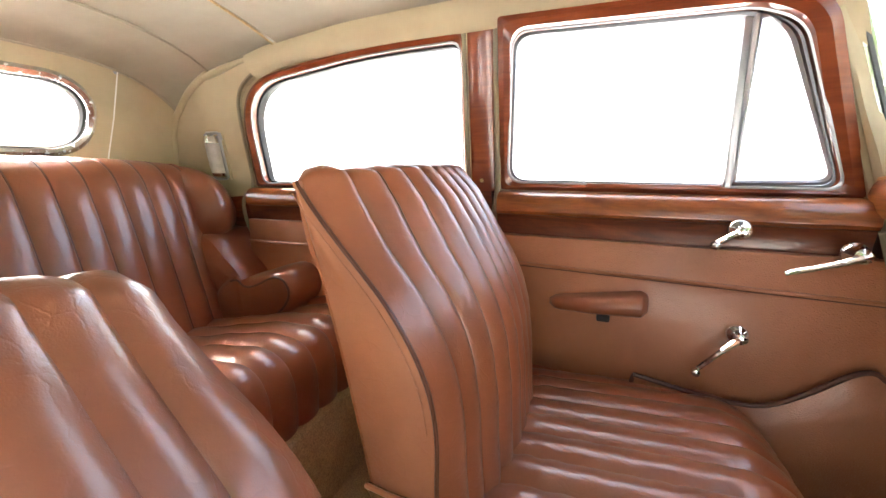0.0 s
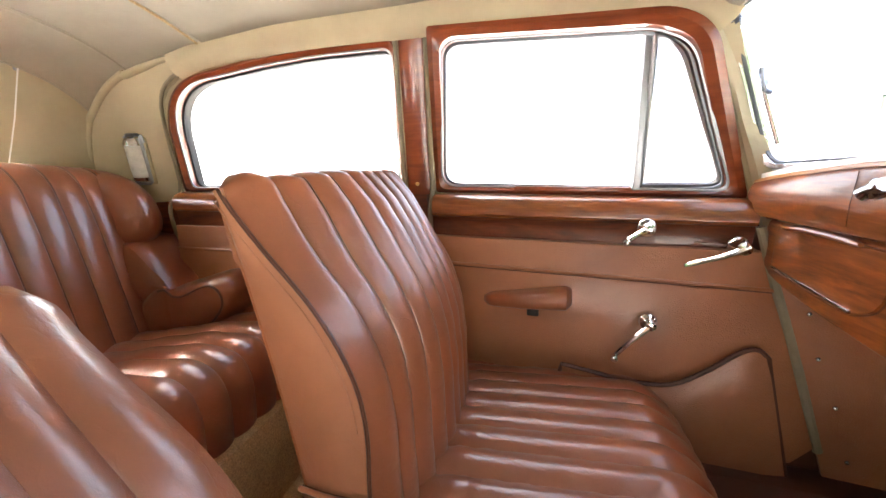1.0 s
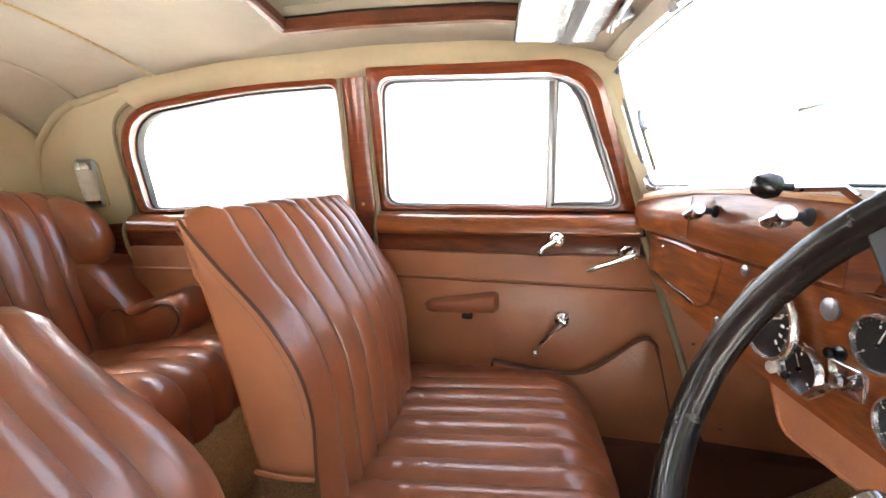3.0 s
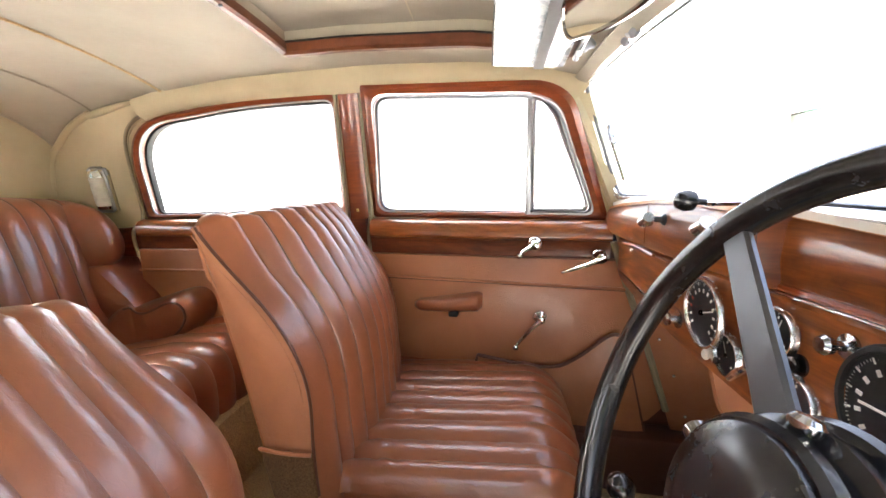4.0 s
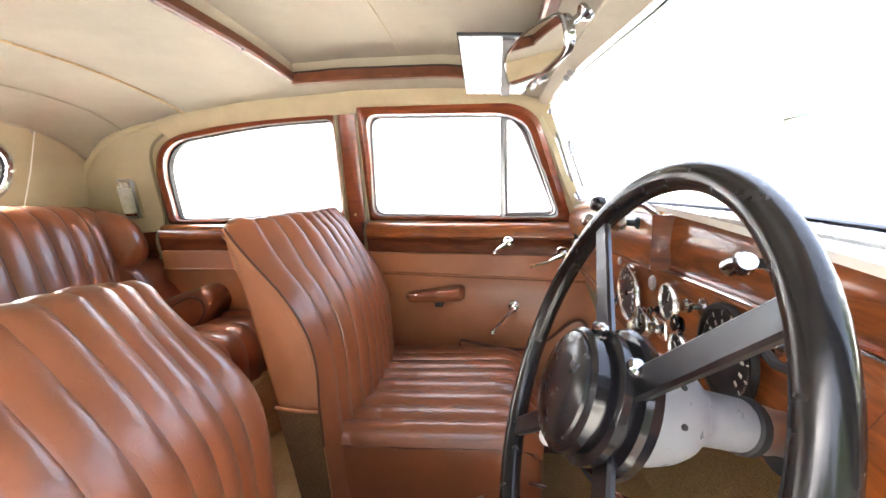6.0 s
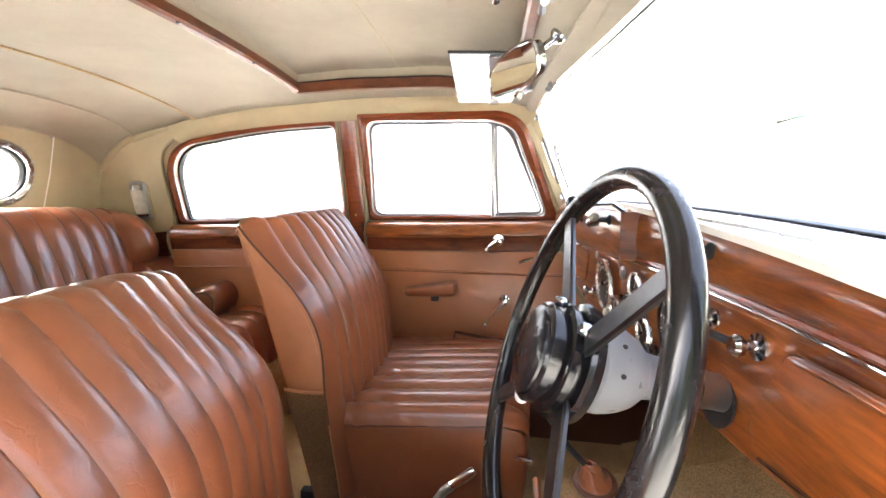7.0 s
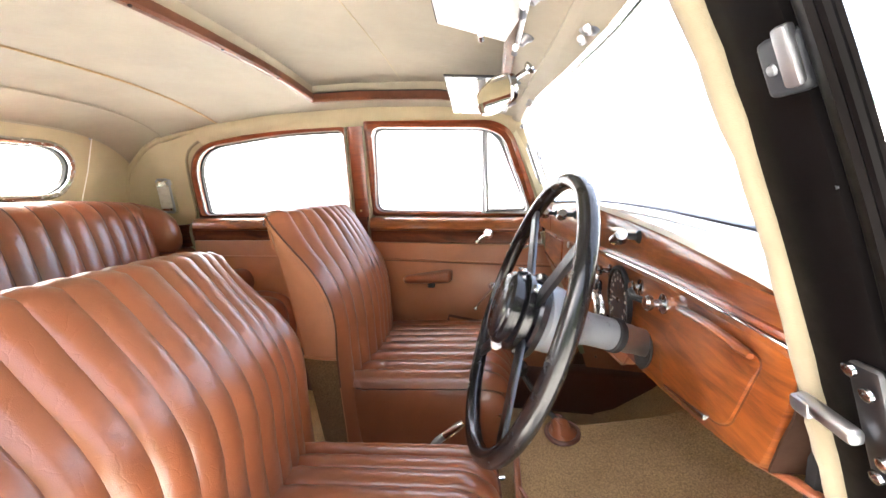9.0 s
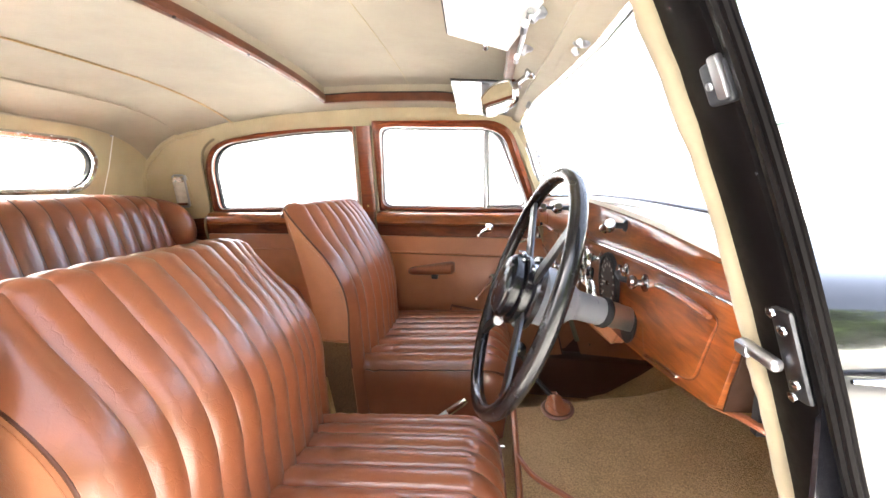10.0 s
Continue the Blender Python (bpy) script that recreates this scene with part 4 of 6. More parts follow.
    for i in range(m + 1):
        t = i / m
        x = lerp(x0, x1, t)
        row = []
        for u in us:
            s = abs(2 * u - 1)
            end = max(0, (t - 0.82) / 0.18)
            z = 0.684 + 0.020 * t + 0.036 * (1 - s**2.4) * (1 - end**2) * (1 - 0.6 * max(0, 1 - t / 0.2) ** 2) - 0.034 * (1 - math.sqrt(max(0, 1 - end**2))) - 0.012 * s**8
            wear = 1.5 * math.sin(150 * x + 60 * u + 3 * math.sin(31 * u)) * math.sin(43 * u + 19 * x) + 0.7 * math.sin(95 * x - 40 * u + 2 * math.sin(57 * u))
            z += 0.022 * (pleat(u, 8, 0.065, 0.34) - 0.85) * (1 - 0.6 * end**3) + (0.0006 + 0.0016 * max(0, 1 - t * 3)) * wear
            xx = x + 0.014 * (1 - s**2) * t
            row.append(Vector((xx, across(lerp(c0, c1, u) - 0.012 * math.copysign(1, u - 0.5) * end**2 * s**3), z)))
        rows.append(row)
    part("cushion", sheet(rows, 0.02), LEATHER, seat, "pleated brown leather cushion", 60)
    # Dark seams put the shade of the cushion's grooves into colour.
    for k in range(10, 91, 10):
        part("pleat_seam", tube([r[k] + Vector((0, 0, 0.0015)) for r in rows[2:-1]], 0.0028, 5), PIPING, seat, "stitched seam between pleats, darkened as groove shade")
    rim = [r[0] for r in rows] + rows[-1][1:] + [r[-1] for r in rows[::-1]][1:]
    part("cushion_piping", tube([p + Vector((0, 0, -0.002)) for p in rim + rows[0][::-1]], 0.0042, 7), PIPING, seat, "dark leather piping")
    skirt = [[p + Vector((0, 0, -0.006)) for p in rim]]
    c = Vector((0.3, across((c0 + c1) / 2), 0))
    for k, (dz, out) in enumerate(((0.03, 0.008), (0.075, 0.010), (0.12, 0.006), (0.165, 0.0), (0.225, -0.012))):
        ring_pts = []
        for j, p in enumerate(rim):
            d = (p - c)
            d.z = 0
            ring_pts.append(Vector((p.x, p.y, lerp(p.z, 0.68, min(1, k * 0.4)) - dz)) + d.normalized() * (out + 0.0015 * math.sin(j * 0.19 + k) + 0.001 * math.sin(j * 0.43 + 2 * k)))
        skirt.append(ring_pts)
    part("cushion_side", sheet(skirt, 0.008), LEATHER, seat, "brown leather cushion border")
    part("seat_frame", box(0.05, 0.45, *sorted((across(0.06), across(wide - 0.04))), 0.47, 0.53, 0.01), RUBBER, seat, "black steel seat frame")
    for v in (0.06, wide - 0.04):
        part("seat_runner", box(-0.06, 0.47, across(v) - 0.012, across(v) + 0.012, foot, 0.472, 0.004), RUBBER, seat, "black steel runner")
    part("adjuster", tube([(0.505, across(0.035), 0.615), (0.54, across(0.025), 0.615)], 0.005, 8), CHROME, seat, "small chrome adjuster pin")
    settle(seat, (0.2, across(wide / 2), foot))
    seat.location = base
    return seat


front_seat(0.150, 1, (0.2, 0.4325, 0.416), "pleated saddle-brown leather front seat beside the closed door")
front_seat(-0.028, -1, (0.174, -0.328, 0.416), "pleated saddle-brown leather seat behind the steering wheel", 0.062, 0.4265, 0.60, 0.013, 0.034, 0.7)


def rear_seat():
    seat = thing("rear_bench", "wide pleated saddle-brown leather rear bench", "car seat")
    ya, yb = MID - 0.60, MID + 0.60
    us = pleat_samples(17, 0.012, 6)
    prof = smooth_line([(-0.79, 0, 0.66), (-0.82, 0, 0.76), (-0.855, 0, 0.9), (-0.895, 0, 1.05), (-0.925, 0, 1.14), (-0.955, 0, 1.185), (-1.0, 0, 1.21), (-1.05, 0, 1.207), (-1.085, 0, 1.18)], 40)
    rows = []
    for i, p in enumerate(prof):
        a, b = prof[max(0, i - 1)], prof[min(len(prof) - 1, i + 1)]
        d = (b - a).normalized()
        nrm = Vector((d.z, 0, -d.x))
        row = []
        for u in us:
            s = abs(2 * u - 1)
            q = p + nrm * (0.02 * (1 - s**4) + (0.0130 - 0.010 * min(1, max(0, (p.z - 1.12) / 0.08))) * (pleat(u, 17, 0.012, 0.42) - 0.85))
            q.y = lerp(ya, yb, u)
            row.append(q)
        rows.append(row)
    part("backrest", sheet(rows, 0.012), LEATHER, seat, "pleated brown leather backrest", 60)
    # Bench grooves get their shade from the dark seams too.
    for k in range(10, 181, 10):
        part("pleat_seam", tube([r[k] + Vector((0.0012, 0, 0)) for r in rows], 0.0030, 5), PIPING, seat, "stitched seam between pleats, darkened as groove shade")
    # side wings of the backrest
    heart = Vector((-1.03, 0, 1.04))
    line = smooth_line([(-1.10, 0, 1.17), (-1.03, 0, 1.208), (-0.956, 0, 1.2), (-0.90, 0, 1.182), (-0.858, 0, 1.149), (-0.834, 0, 1.105), (-0.826, 0, 1.061), (-0.836, 0, 1.018), (-0.87, 0, 0.992), (-0.95, 0, 0.98)], 36)
    for sg in (1, -1):
        rows = []
        for u, f in ((0.0, 0.70), (0.03, 0.80), (0.10, 0.89), (0.2, 0.96), (0.32, 0.995), (0.45, 0.99), (0.6, 0.93), (0.75, 0.83), (0.9, 0.72), (1.0, 0.62)):
            rows.append([Vector((heart.x + (p.x - heart.x) * f, MID + sg * lerp(0.555, 0.715, u), heart.z + (p.z - heart.z) * f)) for p in line])
        part("wing", sheet(rows, 0), LEATHER, seat, "rolled leather wing", 60)
    # cushion
    us = pleat_samples(17, 0.02, 6)
    line = smooth_line([(-0.86, 0, 0.735), (-0.7, 0, 0.765), (-0.55, 0, 0.795), (-0.45, 0, 0.802), (-0.40, 0, 0.785), (-0.378, 0, 0.74), (-0.375, 0, 0.68), (-0.38, 0, 0.615)], 34)
    rows = []
    for i, p in enumerate(line):
        a, b = line[max(0, i - 1)], line[min(len(line) - 1, i + 1)]
        d = (b - a).normalized()
        nrm = Vector((-d.z, 0, d.x))
        row = []
        for u in us:
            q = p + nrm * (0.0165 * (pleat(u, 17, 0.02) - 0.85)) + Vector((0, 0, 0.002 * math.sin(50 * p.x + 33 * u)))
            q.y = lerp(ya - 0.05, yb + 0.05, u)
            row.append(q)
        rows.append(row)
    part("cushion", sheet(rows, 0.015), LEATHER, seat, "pleated brown leather cushion", 60)
    rows = [[Vector((x, MID + s * 0.64, z)) for s in (-1, -0.5, 0, 0.5, 1)] for x, z in ((-0.4, 0.63), (-0.352, 0.622), (-0.345, 0.6), (-0.345, 0.418))]
    part("heel_board", sheet(rows, 0.012), CARPET, seat, "tan carpet heel board")
    part("heel_piping", tube([(-0.346, MID - 0.62, 0.422), (-0.346, MID + 0.62, 0.422)], 0.006, 6), PIPING, seat)
    # scrolled armrests
    scroll = [(-0.86, 0.70), (-0.84, 0.80), (-0.79, 0.86), (-0.745, 0.882), (-0.72, 0.868), (-0.694, 0.866), (-0.66, 0.878), (-0.632, 0.892), (-0.60, 0.902), (-0.572, 0.895), (-0.557, 0.868), (-0.566, 0.836), (-0.607, 0.795), (-0.69, 0.765), (-0.77, 0.737), (-0.82, 0.70)]
    pad = [(-0.748, 0.885), (-0.772, 0.91), (-0.81, 0.938), (-0.845, 0.975), (-0.875, 0.99), (-0.93, 0.985), (-0.95, 0.90), (-0.86, 0.85), (-0.79, 0.86)]
    for sg in (1, -1):
        for nm, shape, heart in (("armrest", scroll, Vector((-0.66, 0.82))), ("armrest_pad", pad, Vector((-0.86, 0.91)))):
            closed = smooth_line([(a, 0, b) for a, b in shape], 60)
            flat = [Vector((p.x, p.z)) for p in closed]
            bm = bmesh.new()
            loops = []
            for y, e in ((0.598, -0.004), (0.600, 0.0), (0.603, 0.010), (0.612, 0.019), (0.632, 0.026), (0.66, 0.029), (0.77, 0.029)):
                grow = e if nm == "armrest" else e - 0.006 - 0.02 * max(0, 0.612 - y) / 0.012
                loops.append([bm.verts.new((q.x, MID + sg * (y - MID), q.y)) for q in (p + (p - heart).normalized() * grow for p in flat)])
            for A, B in zip(loops, loops[1:]):
                for k in range(len(A)):
                    bm.faces.new((A[k - 1], A[k], B[k], B[k - 1]))
            bmesh.ops.triangulate(bm, faces=[bm.faces.new(loops[0][::-1])])
            part(nm, bm, LEATHER, seat, "scrolled brown leather armrest" if nm == "armrest" else "padded leather roll")
            if nm == "armrest":
                line = [Vector((p.x, MID + sg * (0.599 - MID), p.z)) for p in closed[10:50]]
                part("armrest_piping", tube(line, 0.0032, 6), PIPING, seat)
    return settle(seat, (-0.7, MID, 0.418))


rear_seat()
# wooden capping and lamp on the quarter
cap = [Vector(p) for p in ((-0.812, 1.02), (-0.812, 1.115), (-1.0, 1.10), (-1.0, 0.98))]
for sgn in (1, -1):
    solid("quarter_capping", slab(cap, wall(sgn), 0.0, 0.03, 0.004), WOOD_DARK, "dark varnished wooden capping on the quarter panel", "trim", "quarter cappings")
place = wall(1)
lamp = thing("reading_lamp", "chrome framed interior lamp with a milky lens", "lamp")
part("back_plate", slab(rounded([(-0.958, 1.163, 0.008), (-0.958, 1.303, 0.008), (-0.888, 1.303, 0.008), (-0.888, 1.163, 0.008)], 4), place, 0.003, 0.009, 0.002), BEIGE, lamp, "padded beige surround")
lens_rows = []
for k in range(13):
    t = k / 12
    z = lerp(1.175, 1.297, t)
    r = 0.024 * (1 - 0.25 * abs(2 * t - 1) ** 6)
    lens_rows.append([place(-0.927 + r * math.cos(q), z, 0.012 + 1.05 * r * math.sin(q)) for q in (math.pi * j / 12 for j in range(13))])
part("lens", sheet(lens_rows, 0.002), LENS, lamp, "milky curved lens")
for k0, k1 in ((0, 2), (10, 13)):
    part("cap", sheet([[p + (p - place(-0.927, p.z, 0.012)) * 0.08 for p in r] for r in lens_rows[k0:k1]], 0.003), CHROME, lamp, "chrome end cap")
part("lamp_frame", tube([place(x, z, 0.012) for x, z in ((-0.955, 1.17), (-0.955, 1.304), (-0.947, 1.308), (-0.907, 1.308), (-0.899, 1.304), (-0.899, 1.17), (-0.907, 1.166), (-0.947, 1.166))], 0.005, 8, True), STEEL, lamp, "dull chrome frame")
part("spring_clip", tube([place(-0.927, 1.297, 0.02), place(-0.915, 1.306, 0.016), place(-0.893, 1.306, 0.012), place(-0.89, 1.285, 0.012)], 0.0035, 6), STEEL, lamp)


# ---- dashboard ----
DASH_TOP = [(-0.56, 1.150), (-0.467, 1.162), (-0.135, 1.190), (0.1, 1.208), (0.25, 1.213), (0.395, 1.208), (0.55, 1.192), (0.72, 1.168)]
dash = thing("dashboard", "varnished walnut dashboard with dials and glove boxes", "dashboard")
low = [(0.628, 1.104, 0.012), (0.632, 1.04, 0.03), (0.60, 1.0, 0.03), (0.50, 0.975, 0.1), (0.35, 0.954, 0.1), (0.05, 0.922, 0.2), (-0.18, 0.912, 0.12), (-0.33, 0.93, 0.1), (-0.44, 0.951, 0.05), (-0.479, 0.966, 0.008), (-0.514, 1.05, 0.03), (-0.514, 1.104, 0.01)]


def fascia(y, z, d):
    return Vector((0.742 - d + 0.10 * max(0, 1.0 - z) - 0.02 * (z - 1.0) + slew(y), y, z))


def bowed(outline, d0, d1, soft, n=60):
    """A panel of that outline that follows the bow of the fascia."""
    ys = [p.x for p in outline]
    lo, hi = min(ys) + 1e-4, max(ys) - 1e-4
    front, rows = [], []
    for k in range(n + 1):
        y = lerp(lo, hi, k / n)
        zs = []
        for p, q in zip(outline, outline[1:] + outline[:1]):
            if (p.x - y) * (q.x - y) <= 0 and p.x != q.x:
                zs.append(lerp(p.y, q.y, (y - p.x) / (q.x - p.x)))
        a, b = min(zs), max(zs)
        e = soft if 0 < k < n else 0.0
        mid = [lerp(a + e, b - e, j / 6) for j in range(7)] if b - a > 2 * e else [(a + b) / 2] * 7
        d = d1 if 0 < k < n else d1 - soft
        rows.append([fascia(y, a, d0), fascia(y, a, d1 - soft), *[fascia(y, z, d) for z in mid], fascia(y, b, d1 - soft), fascia(y, b, d0)])
    bm = sheet(rows, 0)
    for r in (rows[0], rows[-1]):
        bm.faces.new([bm.verts.new(p) for p in r])
    return bm


part("lower_fascia", bowed(rounded(low, 6), -0.02, 0.026, 0.004), WOOD, dash)
bead = [fascia(lerp(0.628, -0.513, k / 24), 1.1065, 0.022) for k in range(25)]
part("chrome_strip", tube(bead, 0.0019, 8), CHROME, dash, "thin chrome strip")
part("bead", tube([p + Vector((0.004, 0, 0.007)) for p in bead], 0.0055, 8), WOOD_RED, dash)


def upper(ya, yb, x, name, n=20):
    rows = []
    for k in range(n + 1):
        y = lerp(ya, yb, k / n)
        t = curve_at(DASH_TOP, y)
        end = max(0, (abs(y - MID) - 0.56) / 0.11)
        xx = x + 0.02 * end**2 + slew(y)
        rows.append([Vector((xx + dx, y, z)) for dx, z in ((0.05, 1.11), (0.012, 1.11), (0.004, 1.12), (0.0, 1.15), (0.004, t - 0.012), (0.010, t - 0.004), (0.05, t - 0.004))])
    bm = sheet(rows, 0, True)
    for r in (0, -1):
        bm.faces.new([bm.verts.new(p) for p in rows[r]])
    part(name, bm, WOOD, dash)
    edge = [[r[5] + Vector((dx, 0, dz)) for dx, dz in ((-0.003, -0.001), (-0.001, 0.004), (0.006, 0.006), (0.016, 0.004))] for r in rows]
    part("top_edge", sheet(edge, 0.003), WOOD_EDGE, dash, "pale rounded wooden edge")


upper(0.095, 0.655, 0.690, "upper_fascia")
upper(-0.514, 0.095, 0.716, "upper_fascia")
part("fascia_seam", tube([(0.6895 + slew(0.395), 0.395, 1.122), (0.689 + slew(0.395), 0.395, 1.15), (0.693 + slew(0.395), 0.395, 1.198)], 0.0007, 5), WOOD_DARK, dash)
part("step_joint", box(0.696, 0.735, 0.0925, 0.0955, 1.112, 1.204), WOOD_DARK, dash)
# Top is painted pale to stand for the sky reflected in it.
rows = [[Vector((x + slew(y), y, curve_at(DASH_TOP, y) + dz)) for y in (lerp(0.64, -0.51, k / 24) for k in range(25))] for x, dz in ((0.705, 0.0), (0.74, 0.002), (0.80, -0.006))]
part("dash_top", sheet(rows, -0.01), MILK, dash, "glossy top, painted pale as reflected sky")
# White slab stands for a bright reflection in the windscreen.
part("demister_panel", slab(rounded([(0.0, 0.715, 0.01), (0.0, 0.775, 0.01), (-0.27, 0.775, 0.01), (-0.27, 0.715, 0.01)], 3), lambda a, b, d: Vector((b + slew(a), a, curve_at(DASH_TOP, a) + d)), 0.0, 0.009, 0.002), CARD, dash, "white panel for a reflection in the windscreen")
part("dash_end", slab([Vector(p) for p in ((0.75, 0.95), (0.75, 1.10), (0.774, 1.10), (0.774, 0.95))], lambda a, b, d: Vector((a + 0.04, -0.508 + d, b)), 0.0, 0.012), RUBBER, dash)


def glovebox(corners, hy0, hy1, hz, s0, s1, sz):
    lid = part("glovebox_lid", bowed(rounded(corners, 5), 0.02, 0.0295, 0.002, 30), WOOD, dash, "walnut glove box lid")
    out = densify(rounded(corners, 5), 0.02)
    c = sum(out, Vector((0, 0))) / len(out)
    part("lid_gap", ring([p + (p - c).normalized() * 0.0025 for p in out], [p - (p - c).normalized() * 0.001 for p in out], fascia, 0.02, 0.0265), WOOD_DARK, lid)
    line = [fascia(lerp(hy0, hy1, k / 12), hz + 0.004 * math.sin(math.pi * k / 12), 0.034) for k in range(13)]
    part("pull", tube(line, [0.004] + [0.0068] * 11 + [0.004], 10, flat=0.8), WOOD, lid, "rounded wooden pull")
    part("hinge_strip", tube([fascia(s0, sz[0], 0.031), fascia(s1, sz[1], 0.031)], 0.0028, 8), KNOB, lid, "chrome hinge strip")


glovebox([(0.580, 1.096, 0.02), (0.590, 1.016, 0.02), (0.40, 0.993, 0.015), (0.352, 1.012, 0.02), (0.328, 1.096, 0.015)], 0.555, 0.388, 1.098, 0.578, 0.393, (1.021, 1.0))
glovebox([(-0.282, 1.084, 0.015), (-0.222, 0.965, 0.02), (-0.232, 0.934, 0.015), (-0.40, 0.966, 0.02), (-0.428, 0.985, 0.02), (-0.476, 1.084, 0.02)], -0.298, -0.466, 1.083, -0.246, -0.373, (0.938, 0.959))


def dial(name, y, z, r, marks, needle, label, red=False):
    ax = Vector((-1, 0, -0.03)).normalized()
    at = fascia(y, z, 0.0295)
    d = part(name, lathe([(r * 1.10, -0.002), (r * 1.11, 0.003), (r * 1.07, 0.007), (r * 1.0, 0.007), (r * 0.97, 0.003), (r * 0.95, 0.001)], at, ax, 40), RUBBER if marks == 12 else SATIN, dash, label)
    part("face", lathe([(r * 0.97, 0.0), (r * 0.97, 0.0022)], at, ax, 36), DIAL, d, "black dial face")
    up = Vector((0, 0, 1))
    side = Vector((0, -1, 0))
    base = at + ax * 0.0032

    def bar(q, r0, r1, w, mat, nm):
        dr = math.sin(q) * side + math.cos(q) * up
        tr = math.cos(q) * side - math.sin(q) * up
        bm = bmesh.new()
        lo = [base + dr * a * r + tr * b * r for a, b in ((r0, -w), (r1, -w), (r1, w), (r0, w))]
        hi = [p + ax * 0.0008 for p in lo]
        A, B = [bm.verts.new(p) for p in lo], [bm.verts.new(p) for p in hi]
        bm.faces.new(B)
        for k in range(4):
            bm.faces.new((A[k], A[(k + 1) % 4], B[(k + 1) % 4], B[k]))
        part(nm, bm, mat, d)
    for k in range(marks):
        q = radians(lerp(-130, 130, k / (marks - 1)))
        bar(q, 0.82, 0.92, 0.014, WHITE, "tick")
        if r > 0.04 or k % 2 == 0:
            bar(q, 0.62, 0.73, 0.035, RED if red and k in (2, 3) else WHITE, "numeral_bar")
    fine = bmesh.new()
    for k in range(61 if r > 0.04 else 21):
        q = radians(lerp(-130, 130, k / (60 if r > 0.04 else 20)))
        dr, tr = math.sin(q) * side + math.cos(q) * up, math.cos(q) * side - math.sin(q) * up
        fine.faces.new([fine.verts.new(base + ax * 0.0004 + dr * a * r + tr * b * r) for a, b in ((0.87, -0.006), (0.92, -0.006), (0.92, 0.006), (0.87, 0.006))])
    part("minor_ticks", fine, WHITE, d)
    bar(radians(needle), -0.12, 0.66, 0.022, WHITE, "needle")
    part("needle_boss", lathe([(r * 0.09, 0), (r * 0.08, 0.004)], base, ax, 14), BLACK, d)
    g = part("dial_glass", lathe([(r * 0.97, 0.0), (r * 0.97, 0.001)], at + ax * 0.0062, ax, 36), GLASS, d)
    g.visible_shadow = False
    return d


dial("tachometer", 0.219, 1.036, 0.054, 13, 70, "large round dial in a chrome bezel", True)
dial("oil_dial", 0.158, 0.991, 0.030, 5, -30, "small round dial in a chrome bezel")
dial("ammeter", 0.073, 1.060, 0.029, 5, 20, "small round dial in a chrome bezel")
dial("fuel_dial", 0.040, 0.985, 0.030, 5, -50, "small round dial in a chrome bezel")
dial("speedometer", -0.070, 1.031, 0.062, 12, -95, "large round speedometer in a dark rim")


def knob(y, z, r, length, nm="knob", mat=None, d=0.026, label=""):
    at = fascia(y, z, d)
    return part(nm, lathe([(r * 1.25, 0), (r * 1.25, 0.003), (r * 0.5, 0.005), (r * 0.45, length * 0.55), (r * 0.9, length * 0.65), (r, length * 0.85), (r * 0.75, length), (r * 0.2, length * 1.03)], at, (-1, 0, 0.05), 18), mat or KNOB, dash, label)


knob(0.296, 0.997, 0.013, 0.026, "pull_knob", None, 0.026, "chrome pull knob")
knob(0.194, 0.975, 0.009, 0.018, "push_button", LENS)
knob(0.178, 0.972, 0.006, 0.012, "button", BLACK)
knob(0.134, 1.078, 0.011, 0.006, "warning_lamp", STEEL)
knob(0.273, 1.092, 0.007, 0.004, "key_lock", STEEL)
knob(-0.010, 1.077, 0.011, 0.03, "switch", None, 0.026, "chrome switch")
knob(0.044, 1.030, 0.011, 0.014, "switch", BLACK)
knob(0.116, 1.031, 0.007, 0.016, "switch", BLACK)
knob(0.095, 1.007, 0.009, 0.024, "switch")
knob(0.006, 0.962, 0.010, 0.02, "switch", BLACK)
knob(-0.152, 1.077, 0.011, 0.02, "switch", None, 0.026, "chrome switch")
knob(-0.236, 1.071, 0.013, 0.03, "ignition_knob", None, 0.026, "chrome ignition knob")
part("lever_switch", tube([fascia(0.098, 1.0, 0.045), fascia(0.112, 0.985, 0.05), fascia(0.13, 0.968, 0.048)], [0.005, 0.006, 0.0045], 8), CHROME, dash, "chrome lever switch")
plate = part("switch_plate", slab(rounded([(0.128, 1.022, 0.006), (0.122, 0.985, 0.006), (0.082, 0.985, 0.006), (0.084, 1.022, 0.006)], 4), fascia, 0.024, 0.030, 0.002), CHROME, dash, "chrome switch plate")
part("key_lead", tube([fascia(-0.155, 1.072, 0.045), fascia(-0.185, 1.068, 0.052), fascia(-0.222, 1.07, 0.045)], 0.006, 8), RUBBER, dash)


